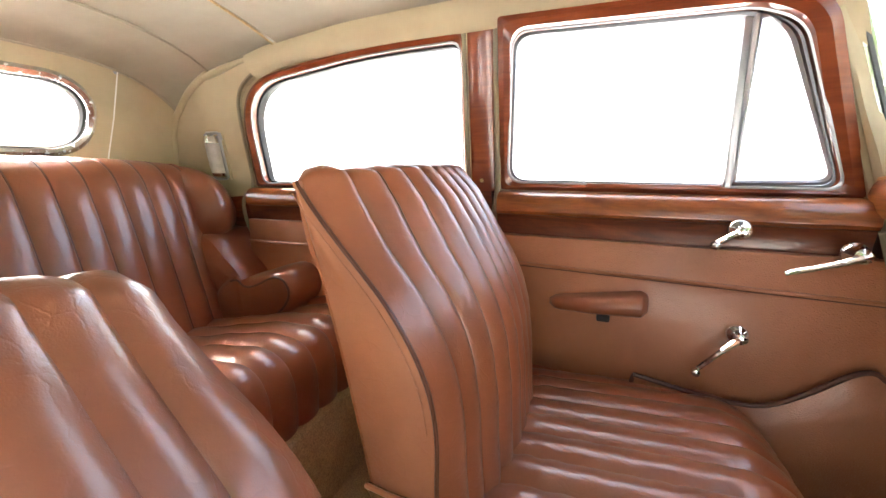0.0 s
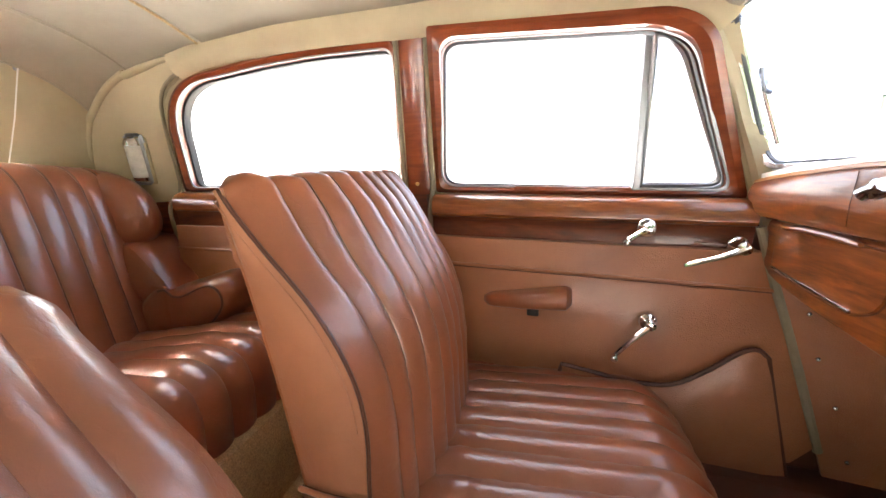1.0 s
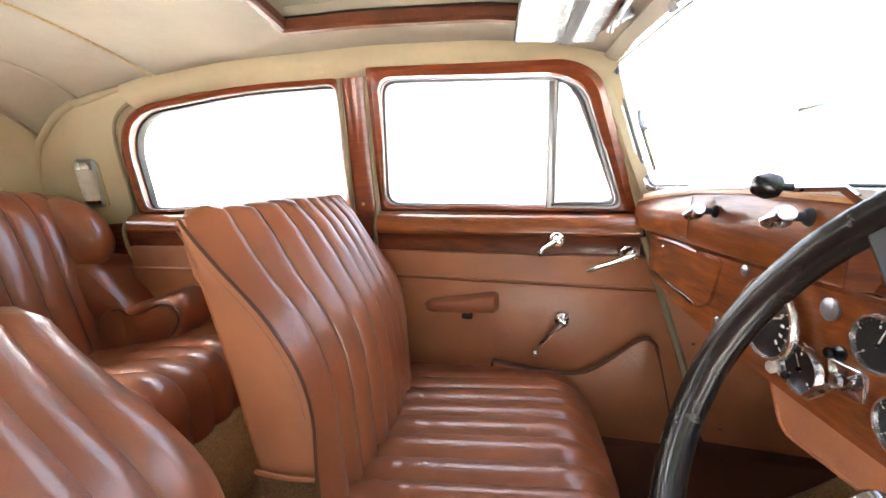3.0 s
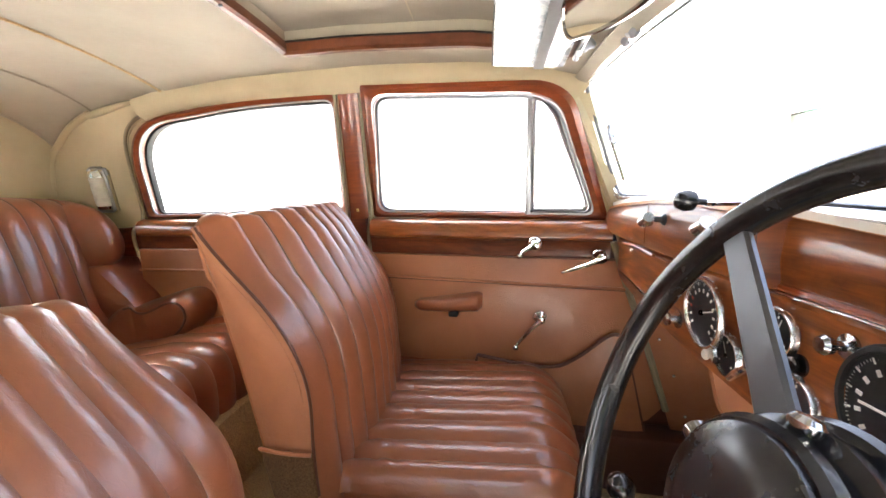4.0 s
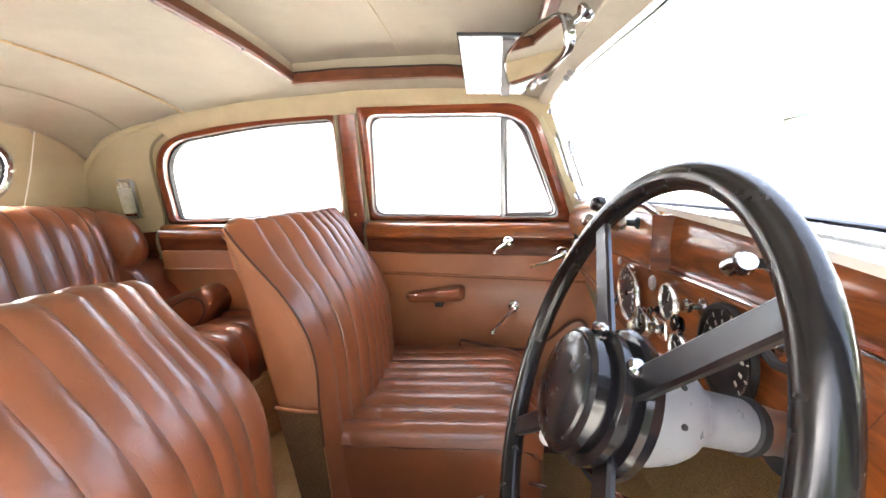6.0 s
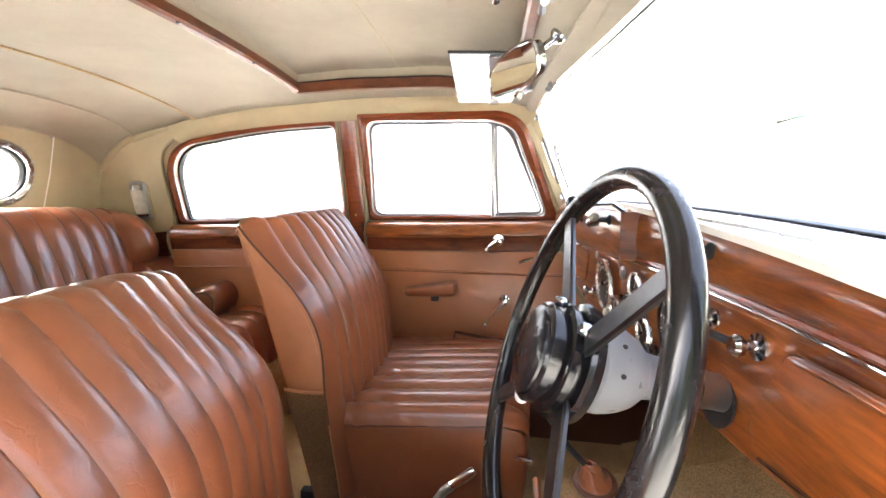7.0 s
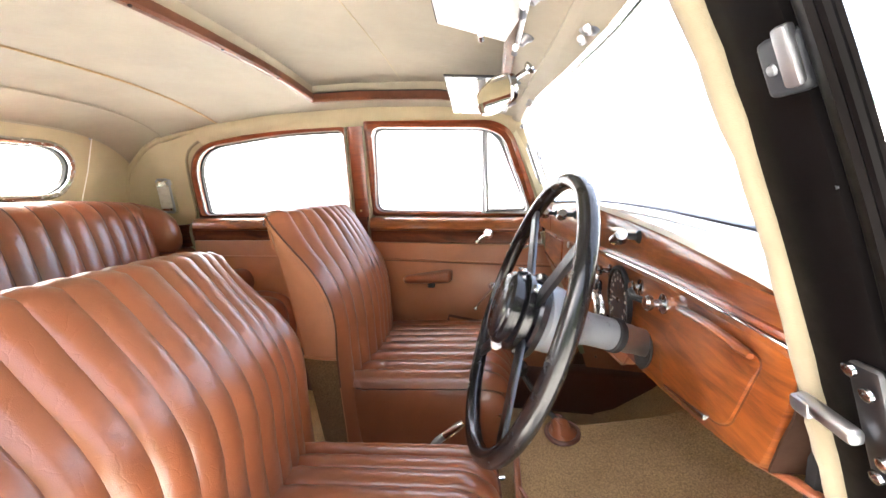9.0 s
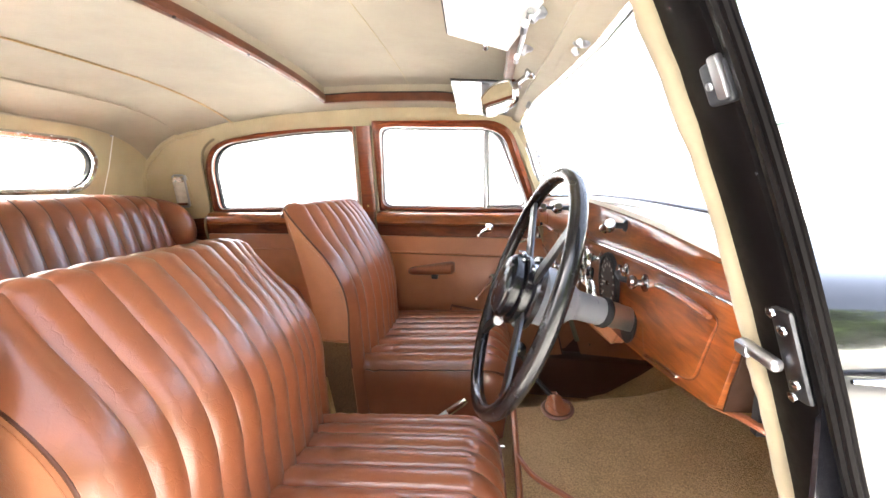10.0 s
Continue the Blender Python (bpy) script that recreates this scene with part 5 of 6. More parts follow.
def wing_knob(at, s=1.0, nm="wing_knob"):
    """A chrome wing knob on a dark stem, on the upper fascia."""
    at = Vector(at)
    k = part(nm, lathe([(0.010 * s, 0), (0.008 * s, 0.004), (0.005 * s, 0.006), (0.005 * s, 0.022)], at, (-1, 0, 0.05), 14), RUBBER, dash)
    part("wing_grip", tube([at + Vector((-0.030 * s, -0.015 * s, 0.006 * s)), at + Vector((-0.028 * s, -0.006 * s, 0.001)), at + Vector((-0.028 * s, 0.006 * s, -0.001)), at + Vector((-0.030 * s, 0.015 * s, -0.007 * s))], [0.0085 * s, 0.0075 * s, 0.0075 * s, 0.0085 * s], 10), KNOB, k, "polished chrome grip")
    part("boss", lathe([(0.010 * s, 0), (0.012 * s, 0.006), (0.011 * s, 0.012), (0.004, 0.016)], at + Vector((-0.02 * s, 0, 0)), (-1, 0, 0.05), 16), KNOB, k)


wing_knob((0.690 + slew(0.32), 0.318, 1.177), 1.1)
wing_knob((0.690 + slew(0.15), 0.15, 1.185), 1.15)
wing_knob((0.717 + slew(-0.127), -0.127, 1.164), 1.25)
part("black_knob", lathe([(0.004, -0.01), (0.004, 0.01), (0.012, 0.014), (0.014, 0.024), (0.010, 0.034), (0.003, 0.037)], (0.630, 0.09, 1.222), (-1, 0, 0.1), 16), BLACK, dash, "black ball knob")
part("knob_rod", tube([(0.630, 0.09, 1.222), (0.68, 0.095, 1.222), (0.712, 0.10, 1.2)], 0.005, 8), CHROME, dash)
part("under_shelf", slab(rounded([(0.235, 0.945, 0.02), (0.215, 0.868, 0.02), (-0.02, 0.868, 0.02), (-0.08, 0.93, 0.02)], 4), fascia, -0.01, 0.012, 0.005), PINK, dash, "pale tan leather flap under the fascia")
shelf_edge = rounded([(0.235, 0.945, 0.02), (0.215, 0.868, 0.02), (-0.02, 0.868, 0.02), (-0.08, 0.93, 0.02)], 4)
part("flap_piping", tube([fascia(p.x, p.y, 0.012) for p in shelf_edge], 0.003, 6, True), TAN, dash)
end_rows = [[Vector((fascia(y, z, 0.022).x + dx, y - 0.004, z - 0.001)) for dx in (0.0, 0.02, 0.06)] for y, z in ((-0.481, 0.968), (-0.498, 1.01), (-0.511, 1.042), (-0.514, 1.055), (-0.514, 1.10))]
part("end_grain", sheet(end_rows, 0.003), END, dash, "dark end grain of the fascia")
part("lower_trim", tube(smooth_line([(0.775, -0.44, 0.952), (0.785, -0.50, 0.965), (0.81, -0.545, 0.955), (0.825, -0.565, 0.92)], 12), 0.008, 8, flat=0.5), LEATHER, dash, "brown leather edging under the fascia")
part("column_hole", lathe([(0.039, 0), (0.041, 0.004), (0.034, 0.0045), (0.002, 0.001)], fascia(-0.165, 0.972, 0.026), (-1, 0, 0.1), 26), RUBBER, dash)

# ---- steering wheel and column ----
HUB = Vector((0.5295, -0.2439, 1.0565))
AXIS = Vector((-1.0, -0.0982, 0.3672)).normalized()      # towards the driver
WA = AXIS.cross(Vector((0, 0, 1))).normalized()
WB = AXIS.cross(WA)
wheel = thing("steering_wheel", "large black four-spoked steering wheel", "steering wheel")
rim = [HUB + 0.223 * (math.cos(q) * WA + math.sin(q) * WB) for q in (2 * math.pi * k / 72 for k in range(72))]
part("rim", tube(rim, 0.0135, 16, True), RIM, wheel, "worn glossy black rim")
for k, deg in enumerate((42, 138, 222, 312)):
    q = radians(deg)
    d = math.cos(q) * WA + math.sin(q) * WB
    t = math.cos(q) * WB - math.sin(q) * WA
    rows = []
    for s in (0.045, 0.09, 0.15, 0.215):
        w = lerp(0.0165, 0.0125, s / 0.21)
        c = HUB + d * s - AXIS * 0.014 * (1 - s / 0.21)
        rows.append([c + t * w * a + AXIS * b for a, b in ((-1, 0.002), (-0.8, 0.0045), (0.8, 0.0045), (1, 0.002), (1, -0.002), (-1, -0.002))])
    bm = sheet(rows, 0, True)
    part("spoke", bm, SPOKE, wheel, "flat dark steel spoke")
hub = part("hub", lathe([(0.060, -0.030), (0.070, -0.026), (0.072, -0.016), (0.069, -0.011), (0.058, -0.009), (0.058, -0.003), (0.065, -0.001), (0.066, 0.007), (0.062, 0.010), (0.054, 0.012), (0.054, 0.018), (0.060, 0.020), (0.060, 0.028), (0.056, 0.032), (0.054, 0.032)], HUB, AXIS, 44), BLACK, wheel, "ringed black bakelite hub")
part("hub_cap", lathe([(0.054, 0.031), (0.053, 0.035), (0.048, 0.038), (0.030, 0.041), (0.01, 0.042)], HUB, AXIS, 40), BLACK_DULL, hub, "dull domed cap")
for q, h in ((232, -0.004), (345, 0.02), (272, 0.018)):
    d = math.cos(radians(q)) * WA + math.sin(radians(q)) * WB
    part("control_knob", lathe([(0.005, 0), (0.008, 0.003), (0.009, 0.009), (0.0065, 0.012), (0.002, 0.013)], HUB + d * 0.058 + AXIS * h, d, 14), KNOB, hub, "chrome control knob")
d = math.cos(radians(60)) * WA + math.sin(radians(60)) * WB
stalk = part("lever", tube([HUB + d * 0.05, HUB + d * 0.088 + AXIS * 0.004], 0.004, 8), STEEL, wheel, "small control lever")
part("ball", lathe([(0.002, -0.0105), (0.008, -0.007), (0.0105, 0), (0.008, 0.007), (0.002, 0.0105)], HUB + d * 0.094 + AXIS * 0.005, d, 14), CARD, stalk, "white ball end")
column = thing("steering_column", "silver grey painted steering column housing", "steering column")
COLUMN = (fascia(-0.165, 0.972, 0.0) - HUB).normalized()
part("housing", lathe([(0.048, 0.024), (0.055, 0.032), (0.056, 0.055), (0.052, 0.075), (0.046, 0.090), (0.039, 0.100), (0.033, 0.108), (0.0295, 0.117), (0.028, 0.130), (0.0275, 0.176), (0.024, 0.178)], HUB, COLUMN, 40), HOUSING, column, "silver grey housing")
part("collar", lathe([(0.028, 0.173), (0.0305, 0.176), (0.0305, 0.186), (0.028, 0.189)], HUB, COLUMN, 32), RUBBER, column, "dark rubber collar")
part("shaft", lathe([(0.0255, 0.185), (0.0255, 0.212), (0.024, 0.214), (0.024, 0.28)], HUB, COLUMN, 28), ALLOY, column, "steel shaft")
for q in (200, 235):
    d = math.cos(radians(q)) * WA + math.sin(radians(q)) * WB
    part("screw", lathe([(0.003, 0), (0.0025, 0.0015)], HUB - AXIS * 0.055 + d * 0.0555, d, 10), RUBBER, column)

# ---- gear lever, handbrake, pedal ----
gear = thing("gear_lever", "black gear lever in a brown leather gaiter", "gear lever")
foot = Vector((0.668, 0.103, hump_z(0.668, 0.103)))
tilt = Vector((-0.06, -0.16, 1)).normalized()
part("flange", lathe([(0.045, -0.004), (0.047, 0.002), (0.043, 0.006), (0.037, 0.006), (0.034, 0.003)], foot, tilt, 36), PIPING, gear, "stitched leather flange")
rows = []
for k in range(12):
    t = k / 11
    r = lerp(0.036, 0.011, t**0.8)
    rows.append([foot + Vector((-0.014 * t + r * (1 + 0.14 * math.sin(5 * q + 4 * t) * math.sin(math.pi * t)) * math.cos(q), r * (1 + 0.14 * math.sin(4 * q + 2 + 3 * t) * math.sin(math.pi * t)) * math.sin(q), 0.004 + 0.042 * t + 0.007 * math.sin(11 * t + 3 * q) * math.sin(math.pi * t) - 0.16 * -r * math.sin(q) * (1 - t))) for q in (2 * math.pi * j / 40 for j in range(40))])
part("gaiter", sheet(rows, 0.003, True), LEATHER, gear, "crumpled red-brown leather gaiter")
part("rod", tube(smooth_line([foot + Vector((-0.012, 0, 0.03)), (0.605, 0.10, 0.715), (0.563, 0.108, 0.782)], 10), 0.0065, 10), RUBBER, gear)
part("knob", lathe([(0.004, -0.021), (0.014, -0.017), (0.021, -0.004), (0.0205, 0.008), (0.013, 0.018), (0.003, 0.021)], (0.558, 0.109, 0.795), (-0.45, 0, 0.9), 22), BLACK, gear, "glossy black knob")
brake = thing("handbrake", "polished alloy handbrake lever between the seats", "handbrake")
part("lever", tube([(0.28, 0.09, 0.50), (0.34, 0.095, 0.585), (0.40, 0.1, 0.632)], [0.009, 0.010, 0.010], 12), ALLOY, brake)
part("grip", tube([(0.36, 0.098, 0.601), (0.40, 0.1, 0.632), (0.412, 0.1, 0.641)], [0.0125, 0.0125, 0.009], 12), CHROME, brake)
part("bracket", box(0.25, 0.31, 0.075, 0.105, 0.42, 0.52, 0.006), RUBBER, brake)
pedal = thing("accelerator_pedal", "black rubber accelerator pedal", "pedal")
part("pad", moved(box(-0.055, 0.055, -0.028, 0.028, -0.008, 0.008, 0.004), pose(0.93, -0.44, 0.56, 0, -62, 0)), RUBBER, pedal)
part("stem", tube([(0.945, -0.44, 0.56), (1.05, -0.44, 0.52)], 0.007, 8), STEEL, pedal)

# ---- visors, mirror, catches ----
def visor(sgn, mat, label):
    v = thing("sun_visor", label, "sun visor", "sun visors")
    y0, y1 = MID + sgn * 0.10, MID + sgn * 0.445
    pts = [Vector((0.368, y0, 1.527)), Vector((0.512, y0, 1.517)), Vector((0.512, y1, 1.490)), Vector((0.36, y1, 1.499))]
    if sgn < 0:
        pts = [Vector((0.386, -0.11, 1.552)), Vector((0.509, -0.084, 1.522)), Vector((0.547, -0.361, 1.500)), Vector((0.404, -0.38, 1.517))]
    bm = bmesh.new()
    A, B = [bm.verts.new(p) for p in pts], [bm.verts.new(p + Vector((0, 0, 0.006))) for p in pts]
    bm.faces.new(A)
    bm.faces.new(B[::-1])
    for k in range(4):
        bm.faces.new((A[k], A[(k + 1) % 4], B[(k + 1) % 4], B[k]))
    bmesh.ops.bevel(bm, geom=bm.edges[:], offset=0.0015, segments=1, affect="EDGES")
    part("board", bm, mat, v)
    part("edge", tube([p + Vector((0, 0, 0.004)) for p in (pts[3], pts[0], pts[1])], 0.0028, 6), RUBBER, v)
    part("rod", tube([(0.53, MID + sgn * 0.14, 1.514), (0.53, MID + sgn * 0.40, 1.497)], 0.0045, 8), STEEL, v, "chrome pivot rod")
    if sgn > 0:
        part("strap", sheet([[p, p + Vector((0.022, 0, -0.0015))] for p in (Vector((0.448, lerp(y0, y1, k / 4), lerp(1.521, 1.4945, k / 4) - 0.0035)) for k in range(5))], 0.002), STRAP, v, "dark grey elastic strap")
    for yy in (0.16, 0.36):
        at = Vector((0.535, MID + sgn * yy, lerp(1.513, 1.498, (yy - 0.14) / 0.26)))
        b = part("bracket", lathe([(0.016, 0), (0.016, 0.006), (0.010, 0.012), (0.008, 0.022), (0.004, 0.024)], at + Vector((0.012, 0, 0.016)), (-0.6, 0, -0.8), 16), STEEL, v, "chrome pivot bracket")
        part("thumb_screw", tube([at + Vector((-0.01, -0.018, -0.012)), at + Vector((-0.01, 0.0, -0.004)), at + Vector((-0.01, 0.018, -0.012))], [0.006, 0.004, 0.006], 8), STEEL, b)
    return v


visor(1, SILVER, "silvery board sun visor folded up under the roof")
visor(-1, CARD, "white board sun visor folded up under the roof")
mirror = thing("rear_view_mirror", "rounded rear-view mirror on a chrome stem", "mirror")
M = look((0.488, 0.016, 1.448), (-0.45, -0.33, 1.26))
shape = rounded([(-0.098, -0.022, 0.02), (-0.098, 0.022, 0.02), (0.0, 0.036, 0.08), (0.098, 0.022, 0.02), (0.098, -0.022, 0.02), (0.0, -0.036, 0.08)], 5)
part("back", moved(slab(shape, lambda a, b, d: Vector((a, b, d)), 0.012, 0.0, 0.004), M), KNOB, mirror, "chrome mirror back")
part("glass", moved(slab([p * 0.955 for p in shape], lambda a, b, d: Vector((a, b, d)), 0.0, -0.0022), M), MIRROR, mirror, "mirror glass")
part("rim", moved(tube([Vector((p.x, p.y, -0.001)) for p in shape], 0.0028, 6, True), M), KNOB, mirror)
part("stem", tube([M @ Vector((0.01, 0, 0.012)), (0.528, 0.02, 1.478), (0.558, 0.025, 1.5)], [0.005, 0.0055, 0.006], 10), KNOB, mirror)
part("foot", lathe([(0.014, 0), (0.014, 0.005), (0.008, 0.012)], (0.566, 0.025, 1.506), (-0.7, 0, -0.7), 16), KNOB, mirror)
catch = thing("roof_catch", "chrome catch of the sliding roof", "catch")
part("base", lathe([(0.013, 0), (0.012, 0.008), (0.007, 0.012), (0.006, 0.022)], (0.462, 0.0, roof_z(0.462, 0) + 0.040), (0, 0, -1), 16), KNOB, catch)
part("grip", tube([(0.462, -0.02, roof_z(0.462, 0) + 0.010), (0.462, 0.0, roof_z(0.462, 0) + 0.018), (0.462, 0.022, roof_z(0.462, 0) + 0.012)], [0.007, 0.005, 0.007], 10), KNOB, catch)
for y, cx in ((0.309, 0.0), (-0.21, 0.036)):
    c = thing("screen_clamp", "dark metal clamp with wing nuts on the screen header", "clamp", "screen clamps")
    part("body", lathe([(0.022, 0), (0.020, 0.008), (0.012, 0.014), (0.004, 0.016)], (0.594 + cx, y, 1.503), (-0.6, 0, -0.8), 18), STEEL, c)
    for dy in (-0.024, 0.02):
        part("wing_nut", tube([(0.585 + cx, y + dy - 0.008, 1.484), (0.588 + cx, y + dy, 1.490), (0.592 + cx, y + dy + 0.008, 1.482)], [0.006, 0.004, 0.006], 8), STEEL, c)
hook = thing("pillar_catch", "chrome catch and rod on the windscreen pillar", "catch")
part("plate", lathe([(0.010, 0), (0.010, 0.004), (0.006, 0.010)], (0.666, 0.672, 1.358), (-0.5, -0.86, 0), 12), KNOB, hook)
part("finger", tube([(0.655, 0.665, 1.385), (0.655, 0.66, 1.365), (0.66, 0.656, 1.345), (0.672, 0.66, 1.34)], 0.0055, 8), KNOB, hook)
part("rod", tube([(0.662, 0.668, 1.35), (0.70, 0.668, 1.245)], 0.004, 8), KNOB, hook)
part("stop", lathe([(0.012, 0), (0.013, 0.012), (0.009, 0.02)], (0.716, 0.72, 1.10), (-0.7, -0.7, 0), 14), RUBBER, hook, "black rubber door stop")

# ---- the open driver's doorway ----
jamb = thing("front_pillar_right", "black painted door pillar with a beige cloth seal", "pillar", kind="structure")
path = [(0.556, 1.53), (0.59, 1.487), (0.621, 1.428), (0.669, 1.319), (0.7135, 1.204), (0.755, 1.081), (0.775, 1.016), (0.805, 0.915), (0.83, 0.78), (0.845, 0.6), (0.85, 0.45)]
pts = smooth_line([(x, 0, z) for x, z in path], 46)
rnd = random.Random(4)
part("seal", tube([Vector((p.x + rnd.uniform(-0.0012, 0.0012), -0.540 + rnd.uniform(-0.0015, 0.0015), p.z)) for p in pts], [0.0095 + 0.003 * (p.z > 1.3) + rnd.uniform(-0.0006, 0.0009) for p in pts], 10), SEAL, jamb, "beige cloth covered door seal")
rows = [[Vector((p.x + dx, y, p.z)) for dx, y in ((0.05, -0.50), (0.012, -0.536), (0.008, -0.550), (0.008, -0.598), (0.011, -0.604), (0.019, -0.607), (0.021, -0.615), (0.012, -0.620), (0.008, -0.626), (0.006, -0.632), (0.010, -0.637), (0.030, -0.60), (0.060, -0.545))] for p in pts]
part("jamb_face", sheet(rows, 0.006), JAMB, jamb, "black painted door jamb")
part("gutter", tube([Vector((p.x + 0.010, -0.602, p.z)) for p in pts], 0.0022, 8), JAMB, jamb)
part("outer_rubber", tube([Vector((p.x + 0.006, -0.638, p.z)) for p in pts], 0.004, 8), JAMB, jamb)
strike = part("catch_plate", moved(box(-0.007, 0.007, -0.015, 0.015, -0.019, 0.019, 0.005, 3), pose(0.668, -0.603, 1.333, 0, -23, 8)), PLATE, jamb, "grey steel catch plate")
part("catch_ridge", moved(box(-0.004, 0.004, -0.006, 0.006, -0.019, 0.019, 0.003, 2), pose(0.662, -0.612, 1.335, 0, -23, 8)), STEEL, strike)
part("screw", lathe([(0.004, 0), (0.0034, 0.002), (0.0012, 0.003)], (0.661, -0.600, 1.330), (-0.92, 0, -0.39), 10), STEEL, strike)
lock = part("lock_striker", moved(box(-0.004, 0.004, -0.012, 0.012, -0.050, 0.046, 0.004), pose(0.752, -0.600, 1.092, 0, -19, 6)), SPOKE, jamb, "worn chrome lock striker")
part("striker_bar", moved(box(-0.006, 0.006, -0.030, 0.026, -0.0065, 0.0065, 0.0045, 3), pose(0.744, -0.566, 1.078, 4, -12, 2)), ALLOY, lock, "worn bright striker bar")
part("bar_hollow", moved(box(-0.004, 0.004, -0.010, 0.010, -0.0072, 0.0072, 0.003, 2), pose(0.740, -0.549, 1.076, 4, -12, 2)), STEEL, lock)
for dz, dy in ((-0.046, 0.004), (-0.030, -0.005), (0.022, -0.006), (0.036, 0.004)):
    part("screw", lathe([(0.0055, 0), (0.005, 0.0025), (0.002, 0.004)], (0.745 - dz * 0.34, -0.600 + dy, 1.094 + dz), (-0.94, 0, -0.33), 12), KNOB, lock)
for z, y in ((1.205, -0.585), (1.212, -0.592), (1.16, -0.622), (1.05, -0.624), (1.265, -0.606)):
    k = min(pts, key=lambda p: abs(p.z - z))
    part("chip", lathe([(0.003, 0), (0.002, 0.001)], (k.x + 0.007, y, k.z), (-0.92, 0, -0.38), 8), PLATE, jamb, "small chip in the paint")


# Added out of view, to keep sky light off the jamb.
door = thing("front_door_driver", "black driver's door swung open on its rear hinges", "car door")
swing = pose(-0.05, -0.68, 0, 0, 0, -86)
part("outer_skin", moved(box(0.0, 0.86, -0.05, 0.0, 0.42, 1.15, 0.01), swing), BODY, door)
part("door_card", moved(box(0.01, 0.84, 0.0, 0.014, 0.49, 1.13, 0.004), swing), TAN, door, "tan leather lining")
part("window_frame", moved(ring(rounded(F_OUT, 6), rounded(F_IN, 6), lambda a, b, d: Vector((a, d, b)), -0.05, -0.01), swing), WOOD_RED, door)

# ---- outside ----
def blotch(base, lo, hi, scale):
    def build(tree, b):
        vec = coords(tree)
        tree.links.new(ramp(tree, noise_tex(tree, vec, scale, 6, 0.65), [(0.3, shade(base, lo)), (0.7, shade(base, hi))]), b.inputs["Base Color"])
        b.inputs["Roughness"].default_value = 0.9
        bump(tree, b, noise_tex(tree, vec, scale * 12, 4), 0.3, 0.01)
    return build


CONCRETE = material("pale_concrete", blotch((0.55, 0.54, 0.51), 0.85, 1.1, 0.8))
PALE_WALL = material("pale_rendered_wall", blotch((0.75, 0.76, 0.74), 0.95, 1.05, 0.5))
MINT = material("mint_trim", blotch((0.07, 0.13, 0.115), 0.95, 1.05, 0.5))
LEAF = material("green_leaves", blotch((0.07, 0.11, 0.03), 0.6, 1.5, 3.0))
BARK = material("bark", blotch((0.12, 0.09, 0.06), 0.7, 1.3, 14))
bm = bmesh.new()
bmesh.ops.create_grid(bm, x_segments=40, y_segments=40, size=3000)
solid("ground", bm, CONCRETE, "pale sunlit concrete yard", "ground", kind="structure")


def building(name, x0, x1, y0, y1, h, label, edge=None):
    b = thing(name, label, "building")
    part("wall", box(x0, x1, y0, y1, -0.2, h), PALE_WALL, b)
    part("roof", box(x0 - 0.5, x1 + 0.5, y0 - 0.5, y1 + 0.5, h, h + 0.16, 0.03), edge or PALE_WALL, b, "flat roof edge")
    face = y0 if y0 > 0 else y1
    n = int((x1 - x0) / 3.2)
    for k in range(n):
        x = lerp(x0, x1, (k + 0.5) / n)
        part("shutter", box(x - 0.7, x + 0.7, face - 0.06, face + 0.06, 0.9, 2.3, 0.02), PALE_WALL, b)
    return b


# Unseen shed, added so the passenger's windows look out on white.
building("long_shed", -30, 11.9, 18, 26, 3.6, "long pale shed added as a white backdrop")
building("front_shed", 12.5, 20, -30, 34, 3.6, "low pale rendered shed with a mint green roof edge", MINT)


def tree(at, height, spread, seed):
    rnd = random.Random(seed)
    t = thing("broadleaf_tree", "leafy green tree beyond the yard", "tree", "trees beyond the yard")
    at = Vector(at)
    bm = tube(smooth_line([at, at + Vector((0.1, 0.05, height * 0.3)), at + Vector((-0.05, 0.15, height * 0.6))], 8), [0.22, 0.2, 0.18, 0.16, 0.14, 0.12, 0.1, 0.08], 9)
    for k in range(7):
        a = rnd.uniform(0, 6.28)
        s = at + Vector((0, 0, height * rnd.uniform(0.3, 0.6)))
        e = s + Vector((math.cos(a) * spread * 0.6, math.sin(a) * spread * 0.6, height * 0.25))
        tube([s, s.lerp(e, 0.5) + Vector((0, 0, 0.2)), e], [0.08, 0.05, 0.02], 6, False, bm)
    part("trunk", bm, BARK, t)
    bm = bmesh.new()
    for k in range(2600):
        a, r = rnd.uniform(0, 6.28), rnd.random() ** 0.5
        h = rnd.random()
        w = spread * (0.35 + 0.9 * math.sin(math.pi * (0.1 + 0.8 * h))) * (0.75 + 0.25 * math.sin(3 * a + 5 * h))
        c = at + Vector((math.cos(a) * r * w * 0.7, math.sin(a) * r * w * 0.7, height * (0.25 + 0.75 * h)))
        s = rnd.uniform(0.10, 0.22)
        m = Euler((rnd.uniform(0, 6), rnd.uniform(0, 6), rnd.uniform(0, 6))).to_matrix()
        v = [bm.verts.new(c + m @ Vector(p) * s) for p in ((-1, 0, 0), (0, -0.45, 0.08), (1, 0, 0), (0, 0.45, 0.08))]
        bm.faces.new(v)
    part("crown", bm, LEAF, t)


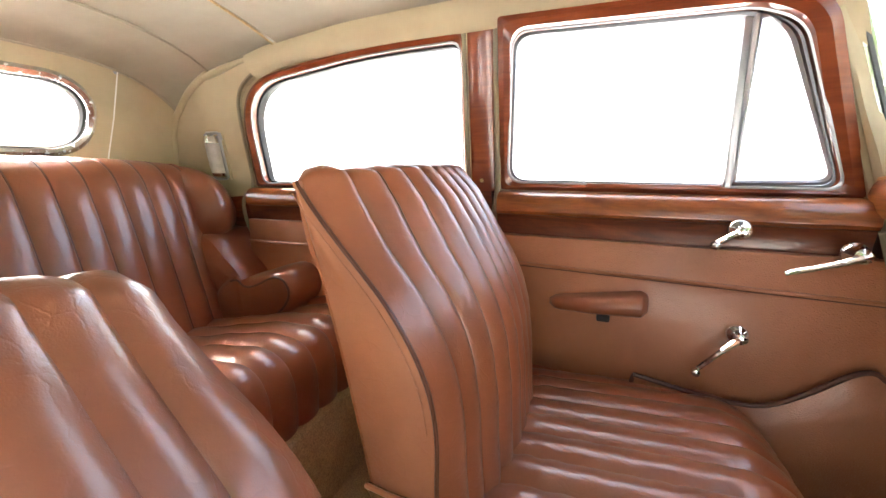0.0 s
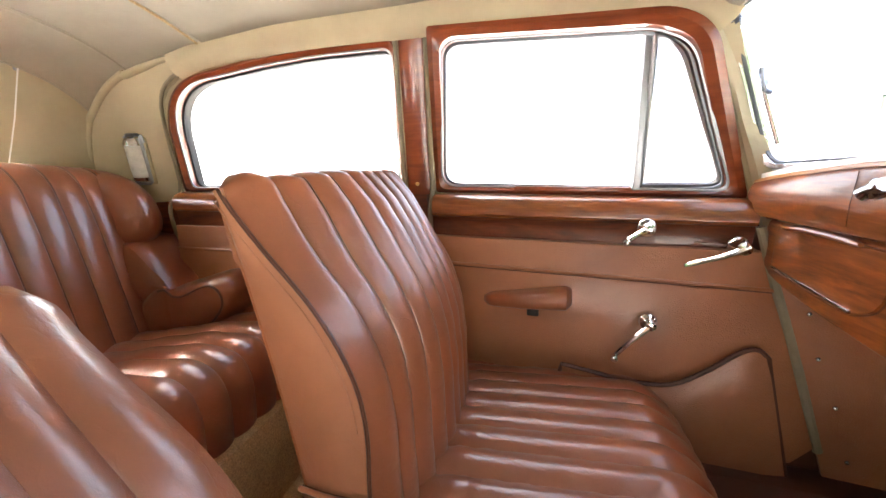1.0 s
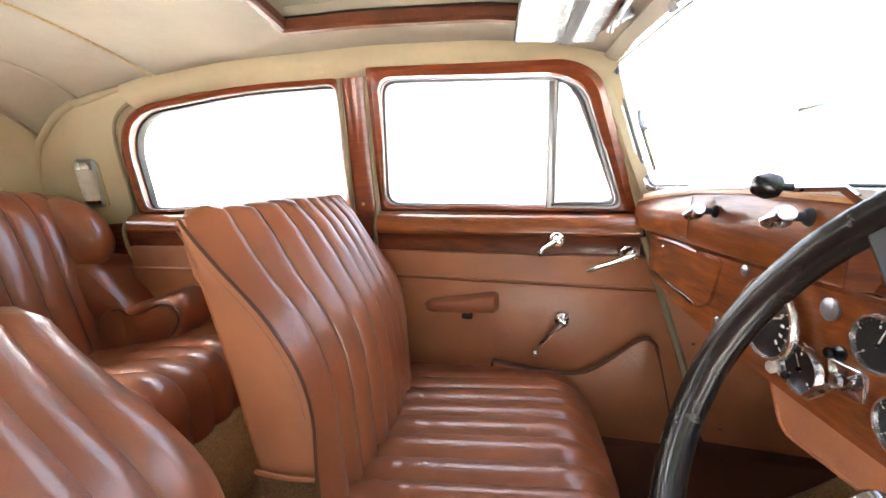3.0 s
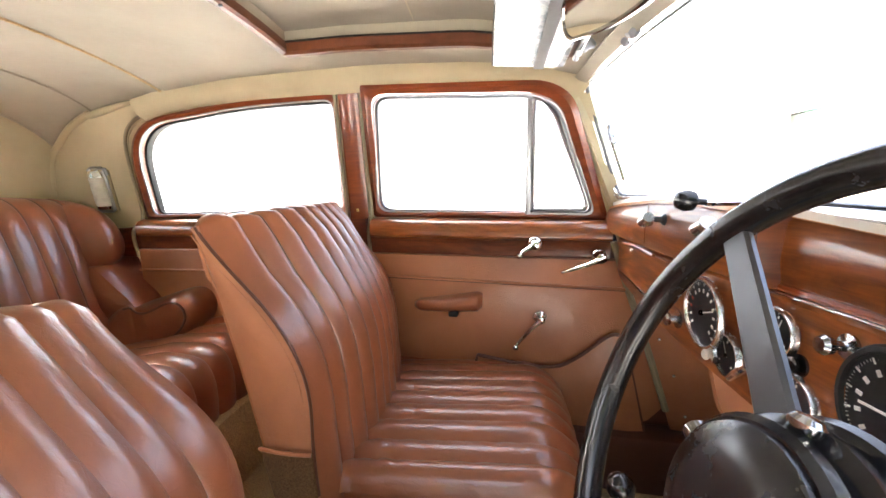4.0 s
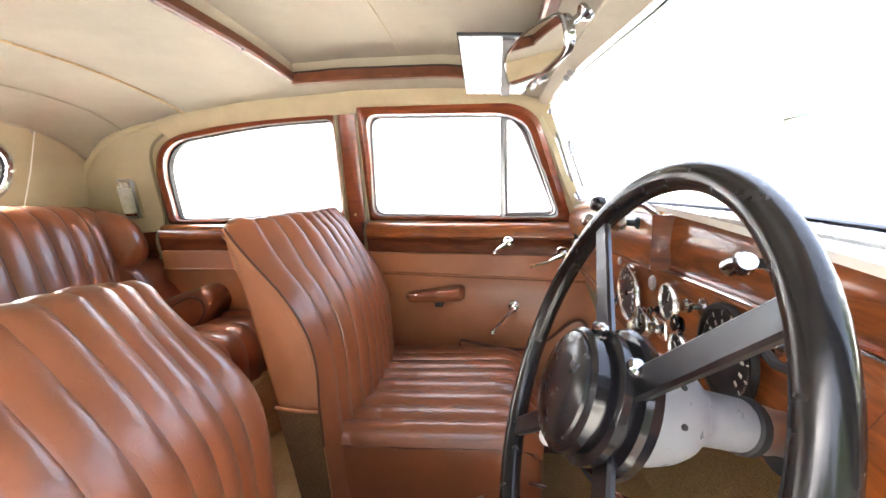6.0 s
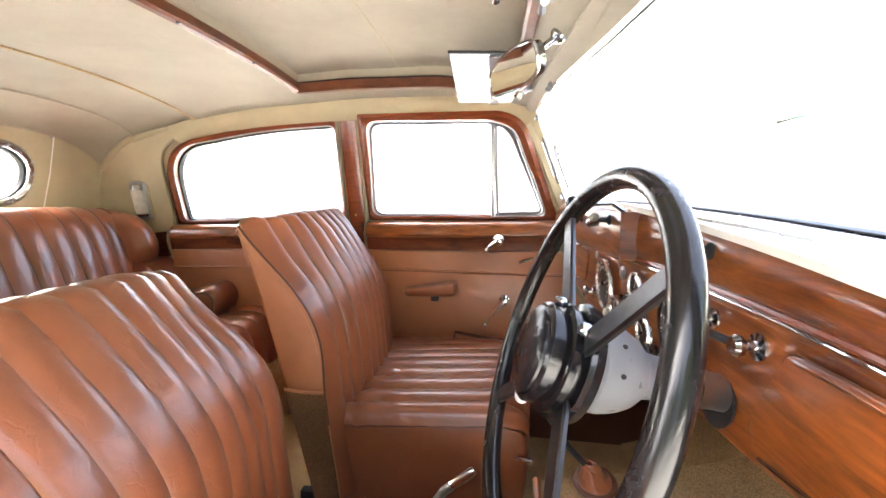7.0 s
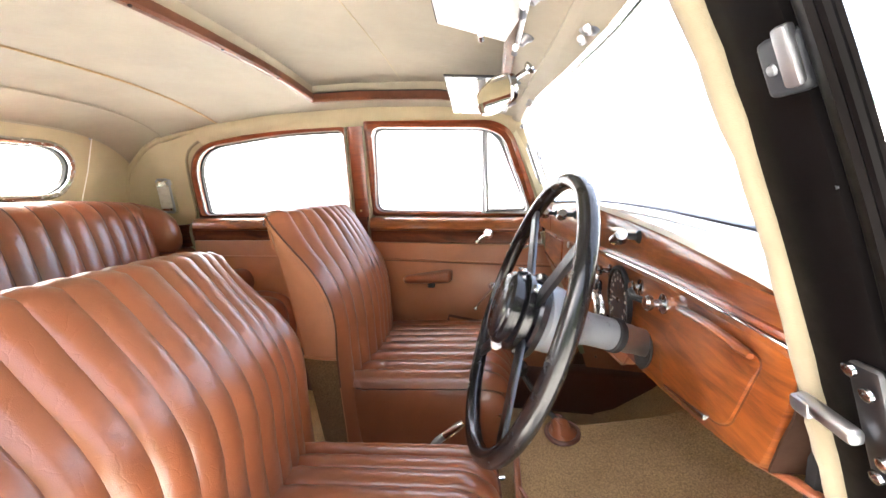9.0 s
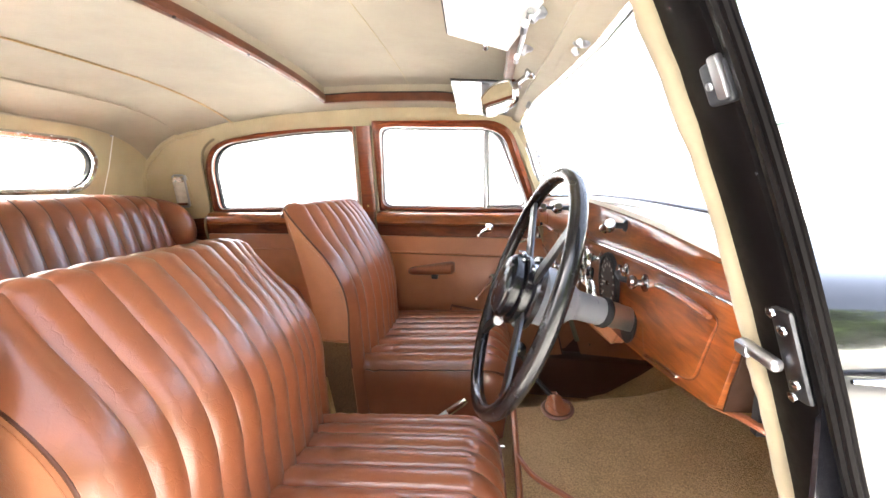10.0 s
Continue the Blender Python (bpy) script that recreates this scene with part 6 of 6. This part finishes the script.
# Driver's-side row added out of view: dims the doorway, greens the coachwork's reflections.
for k, (x, y, h, s) in enumerate(((9.5, -2.2, 1.9, 1.2), (11.5, -3.8, 2.4, 1.6), (12.5, -6.5, 2.2, 1.7), (8.0, -0.6, 4.6, 1.7), (9.6, -4.2, 5.0, 2.0), (5.5, -6.5, 5.6, 2.3), (4.6, -4.9, 4.6, 2.0), (3.4, -5.8, 5.2, 2.0), (2.0, -7.2, 5.8, 2.4), (-1.5, -6.8, 5.4, 2.4), (-5.0, -7.0, 5.8, 2.5), (-16, 2, 4.0, 2.5), (-18, -3, 4.5, 3.0))):
    tree((x, y, 0), h, s, 11 + k)
# front wing beside the bonnet
wing = thing("front_wing", "black front wing with a chrome headlamp", "car wing")
rows = []
for k in range(15):
    t = k / 14
    x = lerp(1.05, 2.5, t)
    top = 0.60 + 0.36 * min(1, t * 2.2) ** 0.7 - 0.3 * max(0, t - 0.6) ** 2
    rows.append([Vector((x, -0.50 - 0.36 * math.sin(q), 0.35 + (top - 0.35) * max(0, math.cos(q)) ** 0.6)) for q in (math.pi / 2 * j / 12 for j in range(13))])
part("wing_panel", sheet(rows, 0.01), BODY, wing)
lamp_at = Vector((1.75, -0.66, 1.06))
part("headlamp_shell", lathe([(0.02, -0.22), (0.07, -0.19), (0.11, -0.12), (0.135, -0.03), (0.14, 0.03), (0.13, 0.05)], lamp_at, (1, 0, 0), 36), CHROME, wing, "polished chrome headlamp shell")
part("headlamp_foot", lathe([(0.07, -0.2), (0.04, -0.12), (0.04, 0)], lamp_at, (0, 0, 1), 20), CHROME, wing)


# ---- road wheels under the saloon ----
def road_wheel(x, sgn):
    w = thing("road_wheel", "black steel road wheel with a rubber tyre", "wheel", "road wheels")
    at = Vector((x, MID + sgn * 0.80, 0.335))
    ax = (0, sgn, 0)
    part("tyre", lathe([(0.21, -0.07), (0.29, -0.075), (0.325, -0.06), (0.335, -0.03), (0.335, 0.03), (0.325, 0.06), (0.29, 0.075), (0.21, 0.07)], at, ax, 48), RUBBER, w)
    part("rim", lathe([(0.20, -0.05), (0.212, -0.045), (0.212, 0.05), (0.20, 0.055), (0.18, 0.03), (0.10, 0.02), (0.085, 0.045), (0.02, 0.06)], at, ax, 40), BODY, w)
    return settle(w, (at.x, at.y, 0.0))


for x in (-1.15, 1.78):
    for sgn in (1, -1):
        road_wheel(x, sgn)
